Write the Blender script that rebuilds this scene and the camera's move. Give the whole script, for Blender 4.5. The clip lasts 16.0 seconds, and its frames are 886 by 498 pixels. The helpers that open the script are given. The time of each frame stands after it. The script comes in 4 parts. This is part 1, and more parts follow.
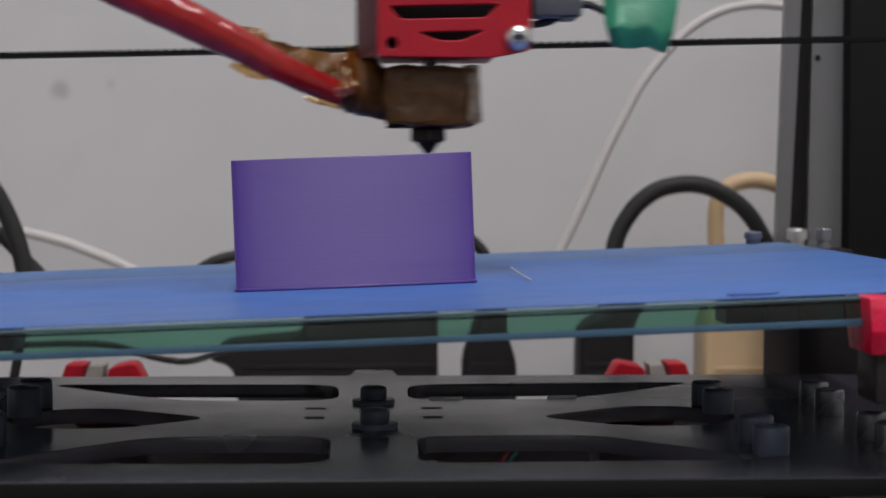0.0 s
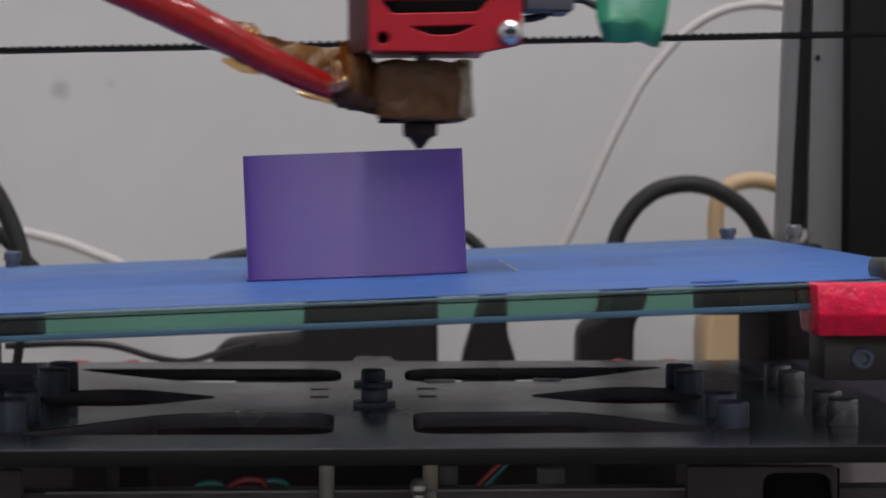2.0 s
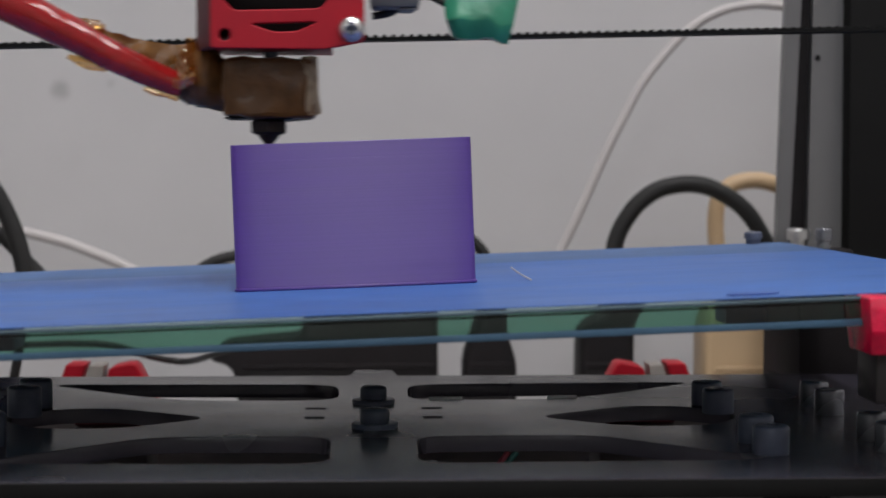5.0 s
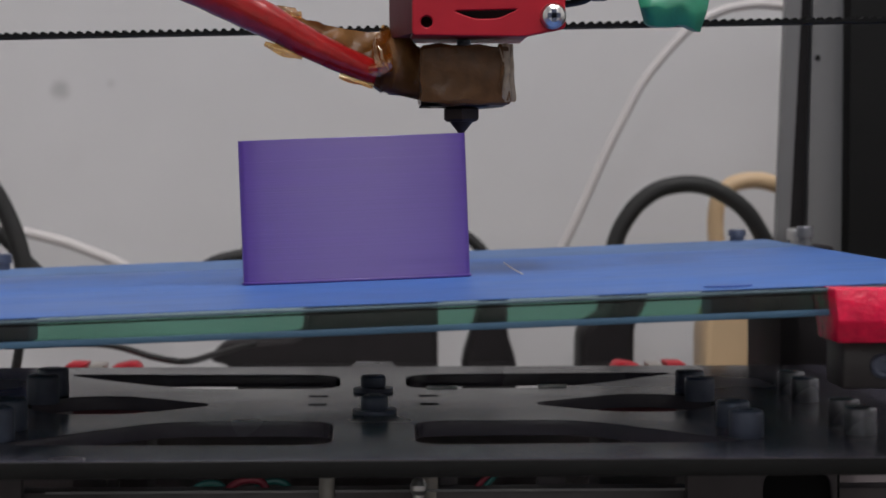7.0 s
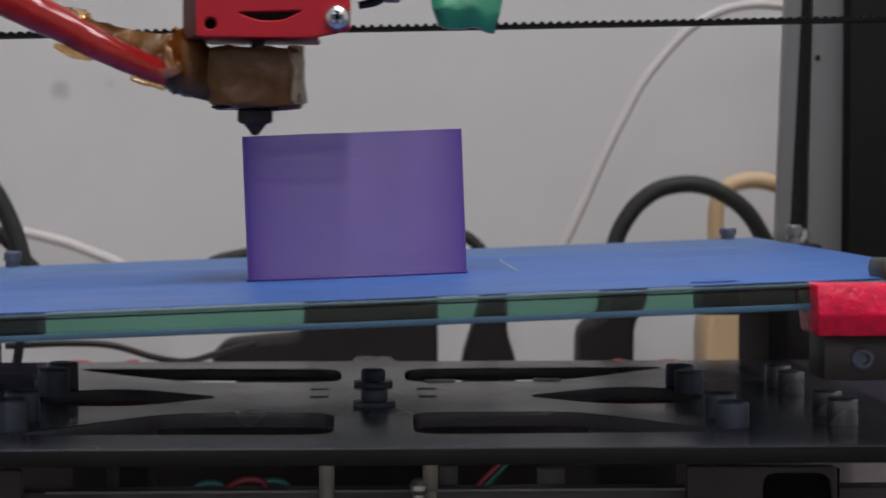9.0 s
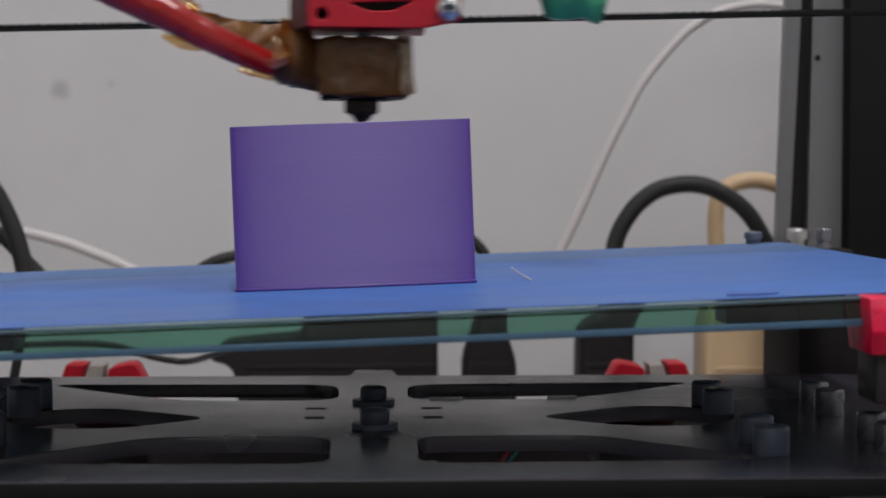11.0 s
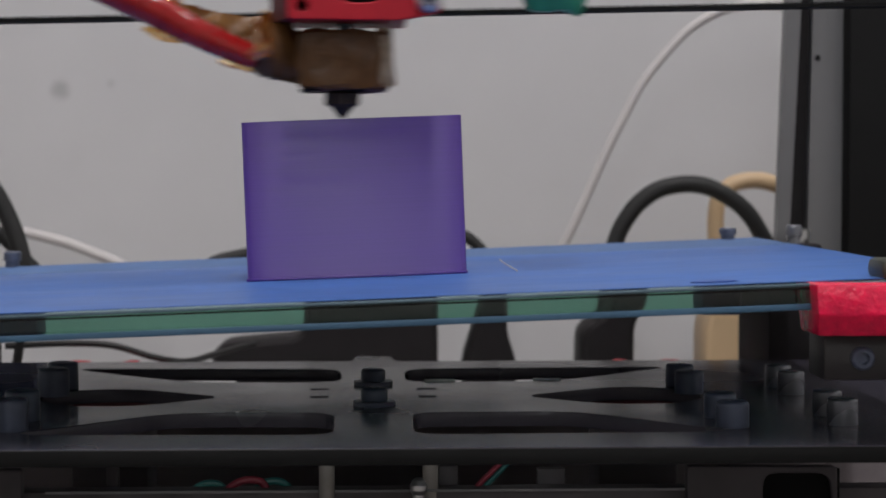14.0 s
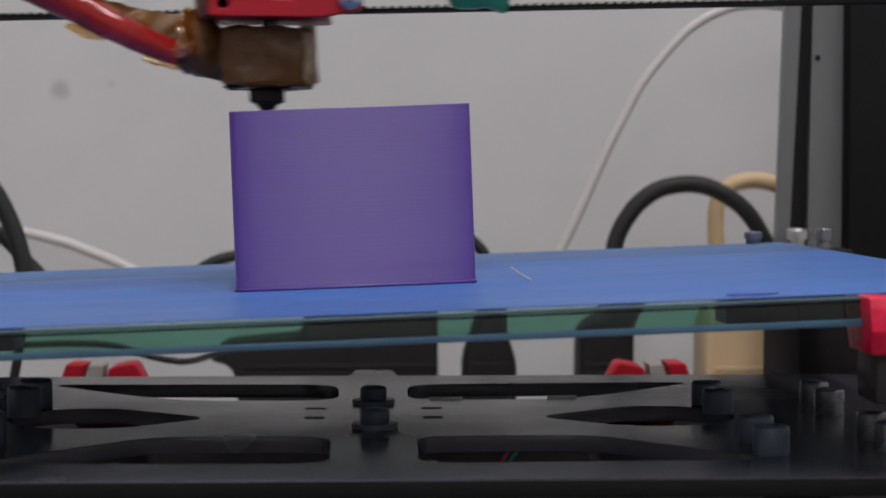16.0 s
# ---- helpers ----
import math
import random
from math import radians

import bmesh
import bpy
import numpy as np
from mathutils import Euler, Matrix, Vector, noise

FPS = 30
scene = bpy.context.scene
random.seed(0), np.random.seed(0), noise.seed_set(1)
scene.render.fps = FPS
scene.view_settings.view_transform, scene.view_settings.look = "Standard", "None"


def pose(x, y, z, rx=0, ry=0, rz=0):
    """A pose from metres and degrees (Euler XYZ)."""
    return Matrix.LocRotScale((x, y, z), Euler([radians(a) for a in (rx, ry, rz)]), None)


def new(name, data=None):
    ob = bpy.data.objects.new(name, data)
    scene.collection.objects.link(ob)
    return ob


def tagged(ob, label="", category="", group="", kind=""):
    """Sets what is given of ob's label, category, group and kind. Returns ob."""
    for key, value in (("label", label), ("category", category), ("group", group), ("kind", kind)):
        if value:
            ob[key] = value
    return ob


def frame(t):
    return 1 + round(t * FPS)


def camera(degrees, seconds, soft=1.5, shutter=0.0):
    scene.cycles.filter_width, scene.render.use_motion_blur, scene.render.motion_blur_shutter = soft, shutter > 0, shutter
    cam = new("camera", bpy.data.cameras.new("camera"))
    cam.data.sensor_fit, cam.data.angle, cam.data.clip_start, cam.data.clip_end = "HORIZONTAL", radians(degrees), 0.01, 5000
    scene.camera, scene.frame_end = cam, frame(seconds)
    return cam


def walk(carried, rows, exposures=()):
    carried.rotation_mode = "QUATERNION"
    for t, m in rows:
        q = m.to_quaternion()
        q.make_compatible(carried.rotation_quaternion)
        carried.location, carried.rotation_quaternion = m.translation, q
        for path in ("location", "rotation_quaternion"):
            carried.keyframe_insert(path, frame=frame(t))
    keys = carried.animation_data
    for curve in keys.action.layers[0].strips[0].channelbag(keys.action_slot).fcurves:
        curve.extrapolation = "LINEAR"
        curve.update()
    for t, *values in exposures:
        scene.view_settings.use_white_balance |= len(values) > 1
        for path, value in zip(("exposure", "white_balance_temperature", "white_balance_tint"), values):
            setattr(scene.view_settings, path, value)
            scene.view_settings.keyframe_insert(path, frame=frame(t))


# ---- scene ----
# A small fused-filament printer at work: the bed shuttles to and fro, the head sweeps
# from side to side and climbs, and a purple box grows under it.
cam = camera(26.0, 16.0, soft=1.7, shutter=0.1)
EYE = pose(0, 0, 0.10, 87.71, 0, -2.17)
cam.data.dof.use_dof, cam.data.dof.focus_distance, cam.data.dof.aperture_fstop = True, 0.385, 36
walk(cam, [(0.0, EYE), (16.0, EYE)])

# ---- light: two long ceiling lamps, and an added fill window behind the camera
world = bpy.data.worlds.new("world")
scene.world = world
world.use_nodes = True
world.node_tree.nodes["Background"].inputs[0].default_value = (0.75, 0.8, 0.9, 1)
world.node_tree.nodes["Background"].inputs[1].default_value = 0.15
scene.view_settings.exposure = 0.0


def area(name, m, sx, sy, watts, colour):
    data = bpy.data.lights.new(name, "AREA")
    data.shape, data.size, data.size_y, data.energy, data.color = "RECTANGLE", sx, sy, watts, colour
    ob = new(name, data)
    ob.matrix_basis = m
    return ob


for lx, watts in ((0.03, 21.5), (0.88, 7.0)):
    area("ceiling_tube_light", pose(lx, -0.36, 1.88), 0.14, 1.25, watts, (1.0, 0.972, 0.985))
# daylight fill from an unseen window, added behind the camera
area("window_light", pose(-0.28, -2.23, 1.3, 90, 0, 0), 0.42, 0.9, 9.0, (0.96, 0.97, 1.0))


# ---- materials
def mat(name, colour, rough=0.5, metal=0.0, var=0.15, scale=200.0, bump=0.1, stretch=(1, 1, 1), coat=0.0,
        transmission=0.0, spec=0.5, brushed=0.0):
    m = bpy.data.materials.new(name)
    m.use_nodes = True
    nt = m.node_tree
    b = nt.nodes["Principled BSDF"]
    b.inputs["Roughness"].default_value = rough
    b.inputs["Metallic"].default_value = metal
    b.inputs["Coat Weight"].default_value = coat
    b.inputs["Transmission Weight"].default_value = transmission
    b.inputs["Specular IOR Level"].default_value = spec
    if brushed:  # ridges run level round the thing, so light spreads up and down
        b.inputs["Anisotropic"].default_value, b.inputs["Anisotropic Rotation"].default_value = brushed, 0.25
        tan = nt.nodes.new("ShaderNodeTangent")
        tan.direction_type, tan.axis = "RADIAL", "Z"
        nt.links.new(tan.outputs["Tangent"], b.inputs["Tangent"])
    tc = nt.nodes.new("ShaderNodeTexCoord")
    mp = nt.nodes.new("ShaderNodeMapping")
    mp.inputs["Scale"].default_value = stretch
    nt.links.new(tc.outputs["Object"], mp.inputs["Vector"])
    fine = nt.nodes.new("ShaderNodeTexNoise")
    fine.inputs["Scale"].default_value = scale
    fine.inputs["Detail"].default_value = 6
    nt.links.new(mp.outputs["Vector"], fine.inputs["Vector"])
    coarse = nt.nodes.new("ShaderNodeTexNoise")
    coarse.inputs["Scale"].default_value = scale / 9
    coarse.inputs["Detail"].default_value = 3
    nt.links.new(mp.outputs["Vector"], coarse.inputs["Vector"])
    add = nt.nodes.new("ShaderNodeMath")
    add.operation = "ADD"
    nt.links.new(fine.outputs["Fac"], add.inputs[0])
    nt.links.new(coarse.outputs["Fac"], add.inputs[1])
    rng = nt.nodes.new("ShaderNodeMapRange")
    rng.inputs["From Min"].default_value, rng.inputs["From Max"].default_value = 0.6, 1.4
    rng.inputs["To Min"].default_value, rng.inputs["To Max"].default_value = 1 - var, 1 + var
    nt.links.new(add.outputs[0], rng.inputs["Value"])
    mul = nt.nodes.new("ShaderNodeVectorMath")
    mul.operation = "SCALE"
    mul.inputs[0].default_value = colour
    nt.links.new(rng.outputs["Result"], mul.inputs["Scale"])
    nt.links.new(mul.outputs["Vector"], b.inputs["Base Color"])
    rr = nt.nodes.new("ShaderNodeMapRange")
    rr.inputs["From Min"].default_value, rr.inputs["From Max"].default_value = 0.3, 0.7
    rr.inputs["To Min"].default_value, rr.inputs["To Max"].default_value = max(rough - 0.08, 0.02), min(rough + 0.1, 1)
    nt.links.new(coarse.outputs["Fac"], rr.inputs["Value"])
    nt.links.new(rr.outputs["Result"], b.inputs["Roughness"])
    if bump:
        bp = nt.nodes.new("ShaderNodeBump")
        bp.inputs["Strength"].default_value = bump
        bp.inputs["Distance"].default_value = 0.0004
        nt.links.new(fine.outputs["Fac"], bp.inputs["Height"])
        nt.links.new(bp.outputs["Normal"], b.inputs["Normal"])
        if coat:
            nt.links.new(bp.outputs["Normal"], b.inputs["Coat Normal"])
            b.inputs["Coat Roughness"].default_value = 0.08
    return m


WALL = mat("painted_wall", (0.56, 0.552, 0.56), 0.85, var=0.03, scale=40, bump=0.05)
WHITE_ROOM = mat("white_paint", (0.75, 0.74, 0.72), 0.8, var=0.03, scale=20, bump=0)
DESK = mat("dark_desk", (0.06, 0.05, 0.05), 0.6, var=0.3, scale=60)
PURPLE = mat("purple_filament", (0.082, 0.028, 0.25), 0.40, var=0.1, scale=90, bump=0.08, spec=0.9, brushed=0.93, stretch=(0.1, 0.1, 40))
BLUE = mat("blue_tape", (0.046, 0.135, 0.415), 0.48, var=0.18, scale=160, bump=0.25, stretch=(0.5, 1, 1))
BLUE_WORN = mat("scuffed_blue_tape", (0.062, 0.132, 0.30), 0.55, var=0.35, scale=130, bump=0.3, stretch=(0.4, 1, 1))
BLUE_DARK = mat("blue_tape_patch", (0.02, 0.075, 0.33), 0.5, var=0.12, scale=160, bump=0.2)
# duller blue, painting how the top tape shows through the glass
BLUE_EDGE = mat("blue_seen_through_glass", (0.04, 0.10, 0.17), 0.5, var=0.2, scale=160)
PALE_EDGE = mat("pale_tape_edge", (0.08, 0.13, 0.165), 0.6, var=0.25, scale=220)
# blacks under the plate made lighter, painting in lens haze over the shade
LOWER = mat("haze_lifted_black", (0.085, 0.075, 0.08), 0.6, var=0.3, scale=90)
HAZE_BASE = mat("haze_lifted_base", (0.16, 0.14, 0.145), 0.8, var=0.35, scale=70)
BLACK_PLATE = mat("black_anodised_plate", (0.045, 0.042, 0.056), 0.22, var=0.2, scale=120, bump=0.03, spec=0.36)
BLACK_STEEL = mat("black_oxide_steel", (0.07, 0.083, 0.125), 0.35, metal=0.15, var=0.2, scale=500)
BLACK_PLASTIC = mat("black_plastic", (0.012, 0.010, 0.011), 0.6, var=0.2, scale=150, spec=0.22)
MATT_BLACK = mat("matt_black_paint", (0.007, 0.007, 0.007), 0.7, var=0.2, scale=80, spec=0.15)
NAVY = mat("dark_blue_plastic", (0.04, 0.05, 0.14), 0.5, var=0.2, scale=150)
OLIVE = mat("dark_olive_plastic", (0.035, 0.04, 0.025), 0.5, var=0.2, scale=150)
RUBBER = mat("black_cable_sheath", (0.012, 0.012, 0.012), 0.6, var=0.15, scale=150)
BELT = mat("belt_rubber", (0.008, 0.008, 0.008), 0.85, var=0.2, scale=400, spec=0.15)
DARK_STEEL = mat("dull_steel", (0.2, 0.205, 0.23), 0.26, metal=0.55, var=0.2, scale=300)
STEEL = mat("bright_steel", (0.6, 0.6, 0.6), 0.28, metal=1.0, var=0.1, scale=300)
ALU = mat("brushed_aluminium", (0.18, 0.18, 0.185), 0.38, metal=0.6, var=0.12, scale=60, stretch=(1, 1, 0.08))
RED = mat("red_plastic", (0.38, 0.008, 0.02), 0.45, var=0.1, scale=90, bump=0.1, spec=0.25)
# red darkened in colour for the shroud's shaded side; the caps share it
DARK_RED = mat("darkened_red", (0.10, 0.012, 0.02), 0.6, var=0.3, scale=150)
WIRE_RED = mat("faded_red_wire", (0.26, 0.03, 0.05), 0.5, var=0.15, scale=200)
WORN_BLACK = mat("worn_black_plastic", (0.02, 0.017, 0.018), 0.45, var=0.35, scale=220)
PINK = mat("glossy_crimson_plastic", (0.8, 0.006, 0.065), 0.2, var=0.4, scale=420, bump=1.0)
KAPTON = mat("amber_polyimide_tape", (0.105, 0.047, 0.016), 0.32, spec=0.22, var=0.4, scale=380, bump=0.7)
AMBER = mat("amber_film", (0.19, 0.085, 0.022), 0.25, var=0.45, scale=260, bump=0.6)
PALE_TAPE = mat("pale_tape", (0.26, 0.2, 0.14), 0.4, var=0.5, scale=500, bump=0.6)
SLEEVE = mat("red_sleeve", (0.30, 0.009, 0.010), 0.3, var=0.3, scale=240, bump=0.16, spec=0.12, coat=0.75)
BRASS = mat("dirty_brass", (0.028, 0.02, 0.018), 0.5, spec=0.2, var=0.3, scale=400)
GREEN = mat("green_tape", (0.022, 0.21, 0.12), 0.42, var=0.3, scale=220, bump=0.8)
GREY_PLASTIC = mat("grey_plastic", (0.09, 0.095, 0.11), 0.5, var=0.1, scale=100)
WHITE_CABLE = mat("white_cable", (0.55, 0.52, 0.515), 0.5, var=0.05, scale=80)
BEIGE = mat("beige_plastic", (0.56, 0.40, 0.24), 0.5, var=0.06, scale=80)
SPACER = mat("dirty_pale_plastic", (0.30, 0.275, 0.25), 0.5, var=0.3, scale=200)
WHITE_PLASTIC = mat("white_plastic", (0.88, 0.88, 0.88), 0.4, var=0.03, scale=80)
TEAL = mat("teal_wire", (0.03, 0.16, 0.15), 0.4, var=0.1)


def smudge(m, centre, radius, dark):
    """A soft dirty spot in the paint of m."""
    nt = m.node_tree
    b = nt.nodes["Principled BSDF"]
    old = b.inputs["Base Color"].links[0].from_socket
    tc = nt.nodes.new("ShaderNodeTexCoord")
    wob = nt.nodes.new("ShaderNodeTexNoise")
    wob.inputs["Scale"].default_value = 160
    dist = nt.nodes.new("ShaderNodeVectorMath")
    dist.operation = "DISTANCE"
    dist.inputs[1].default_value = centre
    nt.links.new(tc.outputs["Object"], dist.inputs[0])
    nt.links.new(tc.outputs["Object"], wob.inputs["Vector"])
    add = nt.nodes.new("ShaderNodeMath")
    add.operation = "MULTIPLY_ADD"
    add.inputs[1].default_value = radius * 1.2
    nt.links.new(wob.outputs["Fac"], add.inputs[0])
    nt.links.new(dist.outputs["Value"], add.inputs[2])
    rng = nt.nodes.new("ShaderNodeMapRange")
    rng.interpolation_type = "SMOOTHSTEP"
    rng.inputs["From Min"].default_value, rng.inputs["From Max"].default_value = radius * 0.6, radius * 1.9
    rng.inputs["To Min"].default_value, rng.inputs["To Max"].default_value = dark, 1.0
    nt.links.new(add.outputs[0], rng.inputs["Value"])
    mul = nt.nodes.new("ShaderNodeVectorMath")
    mul.operation = "SCALE"
    nt.links.new(old, mul.inputs[0])
    nt.links.new(rng.outputs["Result"], mul.inputs["Scale"])
    nt.links.new(mul.outputs["Vector"], b.inputs["Base Color"])


smudge(WALL, (-0.1152, 0.72, 0.1311), 0.0042, 0.72)
smudge(WALL, (-0.0964, 0.72, 0.133), 0.0022, 0.85)


def glass_material(name, tint):
    """Clear glass: tinted light passes straight, with glossy faces."""
    m = bpy.data.materials.new(name)
    m.use_nodes = True
    nt = m.node_tree
    nt.nodes.remove(nt.nodes["Principled BSDF"])
    clear = nt.nodes.new("ShaderNodeBsdfTransparent")
    clear.inputs["Color"].default_value = (*tint, 1)
    gloss = nt.nodes.new("ShaderNodeBsdfGlossy")
    gloss.inputs["Roughness"].default_value = 0.04
    mix = nt.nodes.new("ShaderNodeMixShader")
    mix.inputs["Fac"].default_value = 0.06
    nt.links.new(clear.outputs[0], mix.inputs[1])
    nt.links.new(gloss.outputs[0], mix.inputs[2])
    nt.links.new(mix.outputs[0], nt.nodes["Material Output"].inputs["Surface"])
    return m


GLASS = glass_material("clear_glass", (0.80, 0.93, 0.92))
GLASS_EDGE = glass_material("green_glass_edge", (0.24, 0.52, 0.40))


def film_material():
    """Thin clear amber film: tinted light passes straight, with a glossy face."""
    m = bpy.data.materials.new("clear_amber_tape")
    m.use_nodes = True
    nt = m.node_tree
    nt.nodes.remove(nt.nodes["Principled BSDF"])
    clear = nt.nodes.new("ShaderNodeBsdfTransparent")
    clear.inputs["Color"].default_value = (0.95, 0.72, 0.40, 1)
    gloss = nt.nodes.new("ShaderNodeBsdfGlossy")
    gloss.inputs["Color"].default_value = (1, 0.9, 0.7, 1)
    gloss.inputs["Roughness"].default_value = 0.12
    body = nt.nodes.new("ShaderNodeBsdfDiffuse")
    body.inputs["Color"].default_value = (0.24, 0.105, 0.02, 1)
    crumple = nt.nodes.new("ShaderNodeTexNoise")
    crumple.inputs["Scale"].default_value = 420
    tc = nt.nodes.new("ShaderNodeTexCoord")
    nt.links.new(tc.outputs["Object"], crumple.inputs["Vector"])
    bump = nt.nodes.new("ShaderNodeBump")
    bump.inputs["Strength"].default_value = 0.18
    bump.inputs["Distance"].default_value = 0.0006
    nt.links.new(crumple.outputs["Fac"], bump.inputs["Height"])
    nt.links.new(bump.outputs["Normal"], gloss.inputs["Normal"])
    one, two = nt.nodes.new("ShaderNodeMixShader"), nt.nodes.new("ShaderNodeMixShader")
    one.inputs["Fac"].default_value, two.inputs["Fac"].default_value = 0.06, 0.18
    nt.links.new(clear.outputs[0], one.inputs[1])
    nt.links.new(body.outputs[0], one.inputs[2])
    nt.links.new(one.outputs[0], two.inputs[1])
    nt.links.new(gloss.outputs[0], two.inputs[2])
    nt.links.new(two.outputs[0], nt.nodes["Material Output"].inputs["Surface"])
    return m


KAPTON_CLEAR = film_material()


def lamp_material():
    m = bpy.data.materials.new("lamp_diffuser")
    m.use_nodes = True
    b = m.node_tree.nodes["Principled BSDF"]
    b.inputs["Emission Color"].default_value = (1, 0.97, 0.94, 1)
    b.inputs["Emission Strength"].default_value = 4.0
    return m


LAMP = lamp_material()


# ---- builders
def part(name, data, material, parent=None, label="", origin=(0, 0, 0), smooth=True, limit=25):
    """One mesh object, from a bmesh or a mesh, in world metres; origin is where its parent stands."""
    if isinstance(data, bmesh.types.BMesh):
        me = bpy.data.meshes.new(name)
        bmesh.ops.recalc_face_normals(data, faces=data.faces)
        data.to_mesh(me)
        data.free()
    else:
        me = data
    if any(origin):
        me.transform(Matrix.Translation((-origin[0], -origin[1], -origin[2])))
    me.materials.clear()
    me.materials.append(material)
    ob = new(name, me)
    if smooth:

        for p in me.polygons:
            p.use_smooth = True
        sharp_edges(me, limit)
    if parent:
        ob.parent = parent
    if label:
        ob["label"] = label
    return ob


def sharp_edges(me, limit):
    bm = bmesh.new()
    bm.from_mesh(me)
    for e in bm.edges:
        if len(e.link_faces) == 2 and e.calc_face_angle(0) > radians(limit):
            e.smooth = False
    bm.to_mesh(me)
    bm.free()


def empty(name, at=(0, 0, 0), label="", category="", group=""):
    ob = new(name)
    ob.empty_display_size = 0.01
    ob.location = at
    return tagged(ob, label, category, group)


def box(x0, x1, y0, y1, z0, z1, bevel=0.0, bm=None, seg=2):
    bm2 = bmesh.new()
    bmesh.ops.create_cube(bm2, size=1)
    for v in bm2.verts:
        v.co = Vector(((x0 + x1) / 2 + v.co.x * (x1 - x0), (y0 + y1) / 2 + v.co.y * (y1 - y0), (z0 + z1) / 2 + v.co.z * (z1 - z0)))
    if bevel:
        bmesh.ops.bevel(bm2, geom=bm2.edges[:], offset=bevel, segments=seg, profile=0.5, affect="EDGES")
    if bm is None:
        return bm2
    me = bpy.data.meshes.new("t")
    bm2.to_mesh(me)
    bm2.free()
    bm.from_mesh(me)
    bpy.data.meshes.remove(me)
    return bm


def lathe(rings, centre=(0, 0, 0), n=24, axis="z", phase=0.0):
    """A closed solid of rings (radius, height) round an axis."""
    bm = bmesh.new()
    loops = []
    for r, h in rings:
        loop = []
        for i in range(n):
            a = 2 * math.pi * (i + phase) / n
            p = Vector((r * math.cos(a), r * math.sin(a), h))
            if axis == "y":
                p = Vector((p.x, p.z, p.y))
            elif axis == "x":
                p = Vector((p.z, p.x, p.y))
            loop.append(bm.verts.new(p + Vector(centre)))
        loops.append(loop)
    for a, b in zip(loops, loops[1:]):
        for i in range(n):
            bm.faces.new((a[i], a[(i + 1) % n], b[(i + 1) % n], b[i]))
    bm.faces.new(loops[0])
    bm.faces.new(loops[-1])
    return bm


def smooth_path(points, steps=8):
    """Catmull-Rom through the points."""
    pts = [Vector(p) for p in points]
    pts = [2 * pts[0] - pts[1], *pts, 2 * pts[-1] - pts[-2]]
    out = []
    for i in range(1, len(pts) - 2):
        a, b, c, d = pts[i - 1:i + 3]
        for k in range(steps):
            t = k / steps
            out.append(0.5 * (2 * b + (c - a) * t + (2 * a - 5 * b + 4 * c - d) * t * t + (3 * b - a - 3 * c + d) * t ** 3))
    out.append(pts[-2])
    return out


def tube(points, radius, n=14, steps=8, radii=None, wobble=0.0):
    path = smooth_path(points, steps)
    bm = bmesh.new()
    loops = []
    for i, p in enumerate(path):
        d = (path[min(i + 1, len(path) - 1)] - path[max(i - 1, 0)]).normalized()
        side = d.cross(Vector((0, 1, 0)))
        if side.length < 0.1:
            side = d.cross(Vector((1, 0, 0)))
        side.normalize()
        up = side.cross(d)
        r = radius
        if radii:
            k = i / (len(path) - 1) * (len(radii) - 1)
            j = min(int(k), len(radii) - 2)
            r = radii[j] + (radii[j + 1] - radii[j]) * (k - j)
        loop = []
        for q in range(n):
            a = 2 * math.pi * q / n
            rr = r
            if wobble:
                rr *= 1 + wobble * noise.noise(Vector((p.x * 260, math.cos(a) * 1.7 + p.z * 200, math.sin(a) * 1.7)))
            loop.append(bm.verts.new(p + rr * (math.cos(a) * side + math.sin(a) * up)))
        loops.append(loop)
    for a, b in zip(loops, loops[1:]):
        for q in range(n):
            bm.faces.new((a[q], a[(q + 1) % n], b[(q + 1) % n], b[q]))
    bm.faces.new(loops[0])
    bm.faces.new(loops[-1])
    return bm


def rounded(points, r, n=4):
    """The outline with its corners rounded."""
    out = []
    m = len(points)
    for i in range(m):
        p = Vector((*points[i], 0))
        a, b = Vector((*points[i - 1], 0)) - p, Vector((*points[(i + 1) % m], 0)) - p
        k = min(r, a.length * 0.45, b.length * 0.45)
        s, e = p + a.normalized() * k, p + b.normalized() * k
        for j in range(n + 1):
            t = j / n
            q = (1 - t) ** 2 * s + 2 * t * (1 - t) * p + t * t * e
            out.append((q.x, q.y))
    return out


def sheet(name, outlines, thickness, bevel=0.0, upright=False):
    """A sheet with holes: the first outline is its rim, the others its openings. Its top, or its front, lies at 0."""
    cu = bpy.data.curves.new(name, "CURVE")
    cu.dimensions, cu.fill_mode, cu.offset = "2D", "BOTH", -bevel
    cu.extrude, cu.bevel_depth, cu.bevel_resolution = thickness / 2 - bevel, bevel, 1
    for line in outlines:
        sp = cu.splines.new("POLY")
        sp.points.add(len(line) - 1)
        for pt, (x, y) in zip(sp.points, line):
            pt.co = (x, y, 0, 1)
        sp.use_cyclic_u = True
    ob = bpy.data.objects.new(name, cu)
    scene.collection.objects.link(ob)
    me = bpy.data.meshes.new_from_object(ob.evaluated_get(bpy.context.evaluated_depsgraph_get()))
    bpy.data.objects.remove(ob)
    bpy.data.curves.remove(cu)
    me.transform(Matrix.Translation((0, 0, -thickness / 2)))
    if upright:
        me.transform(Matrix.Rotation(radians(90), 4, "X"))
    return me


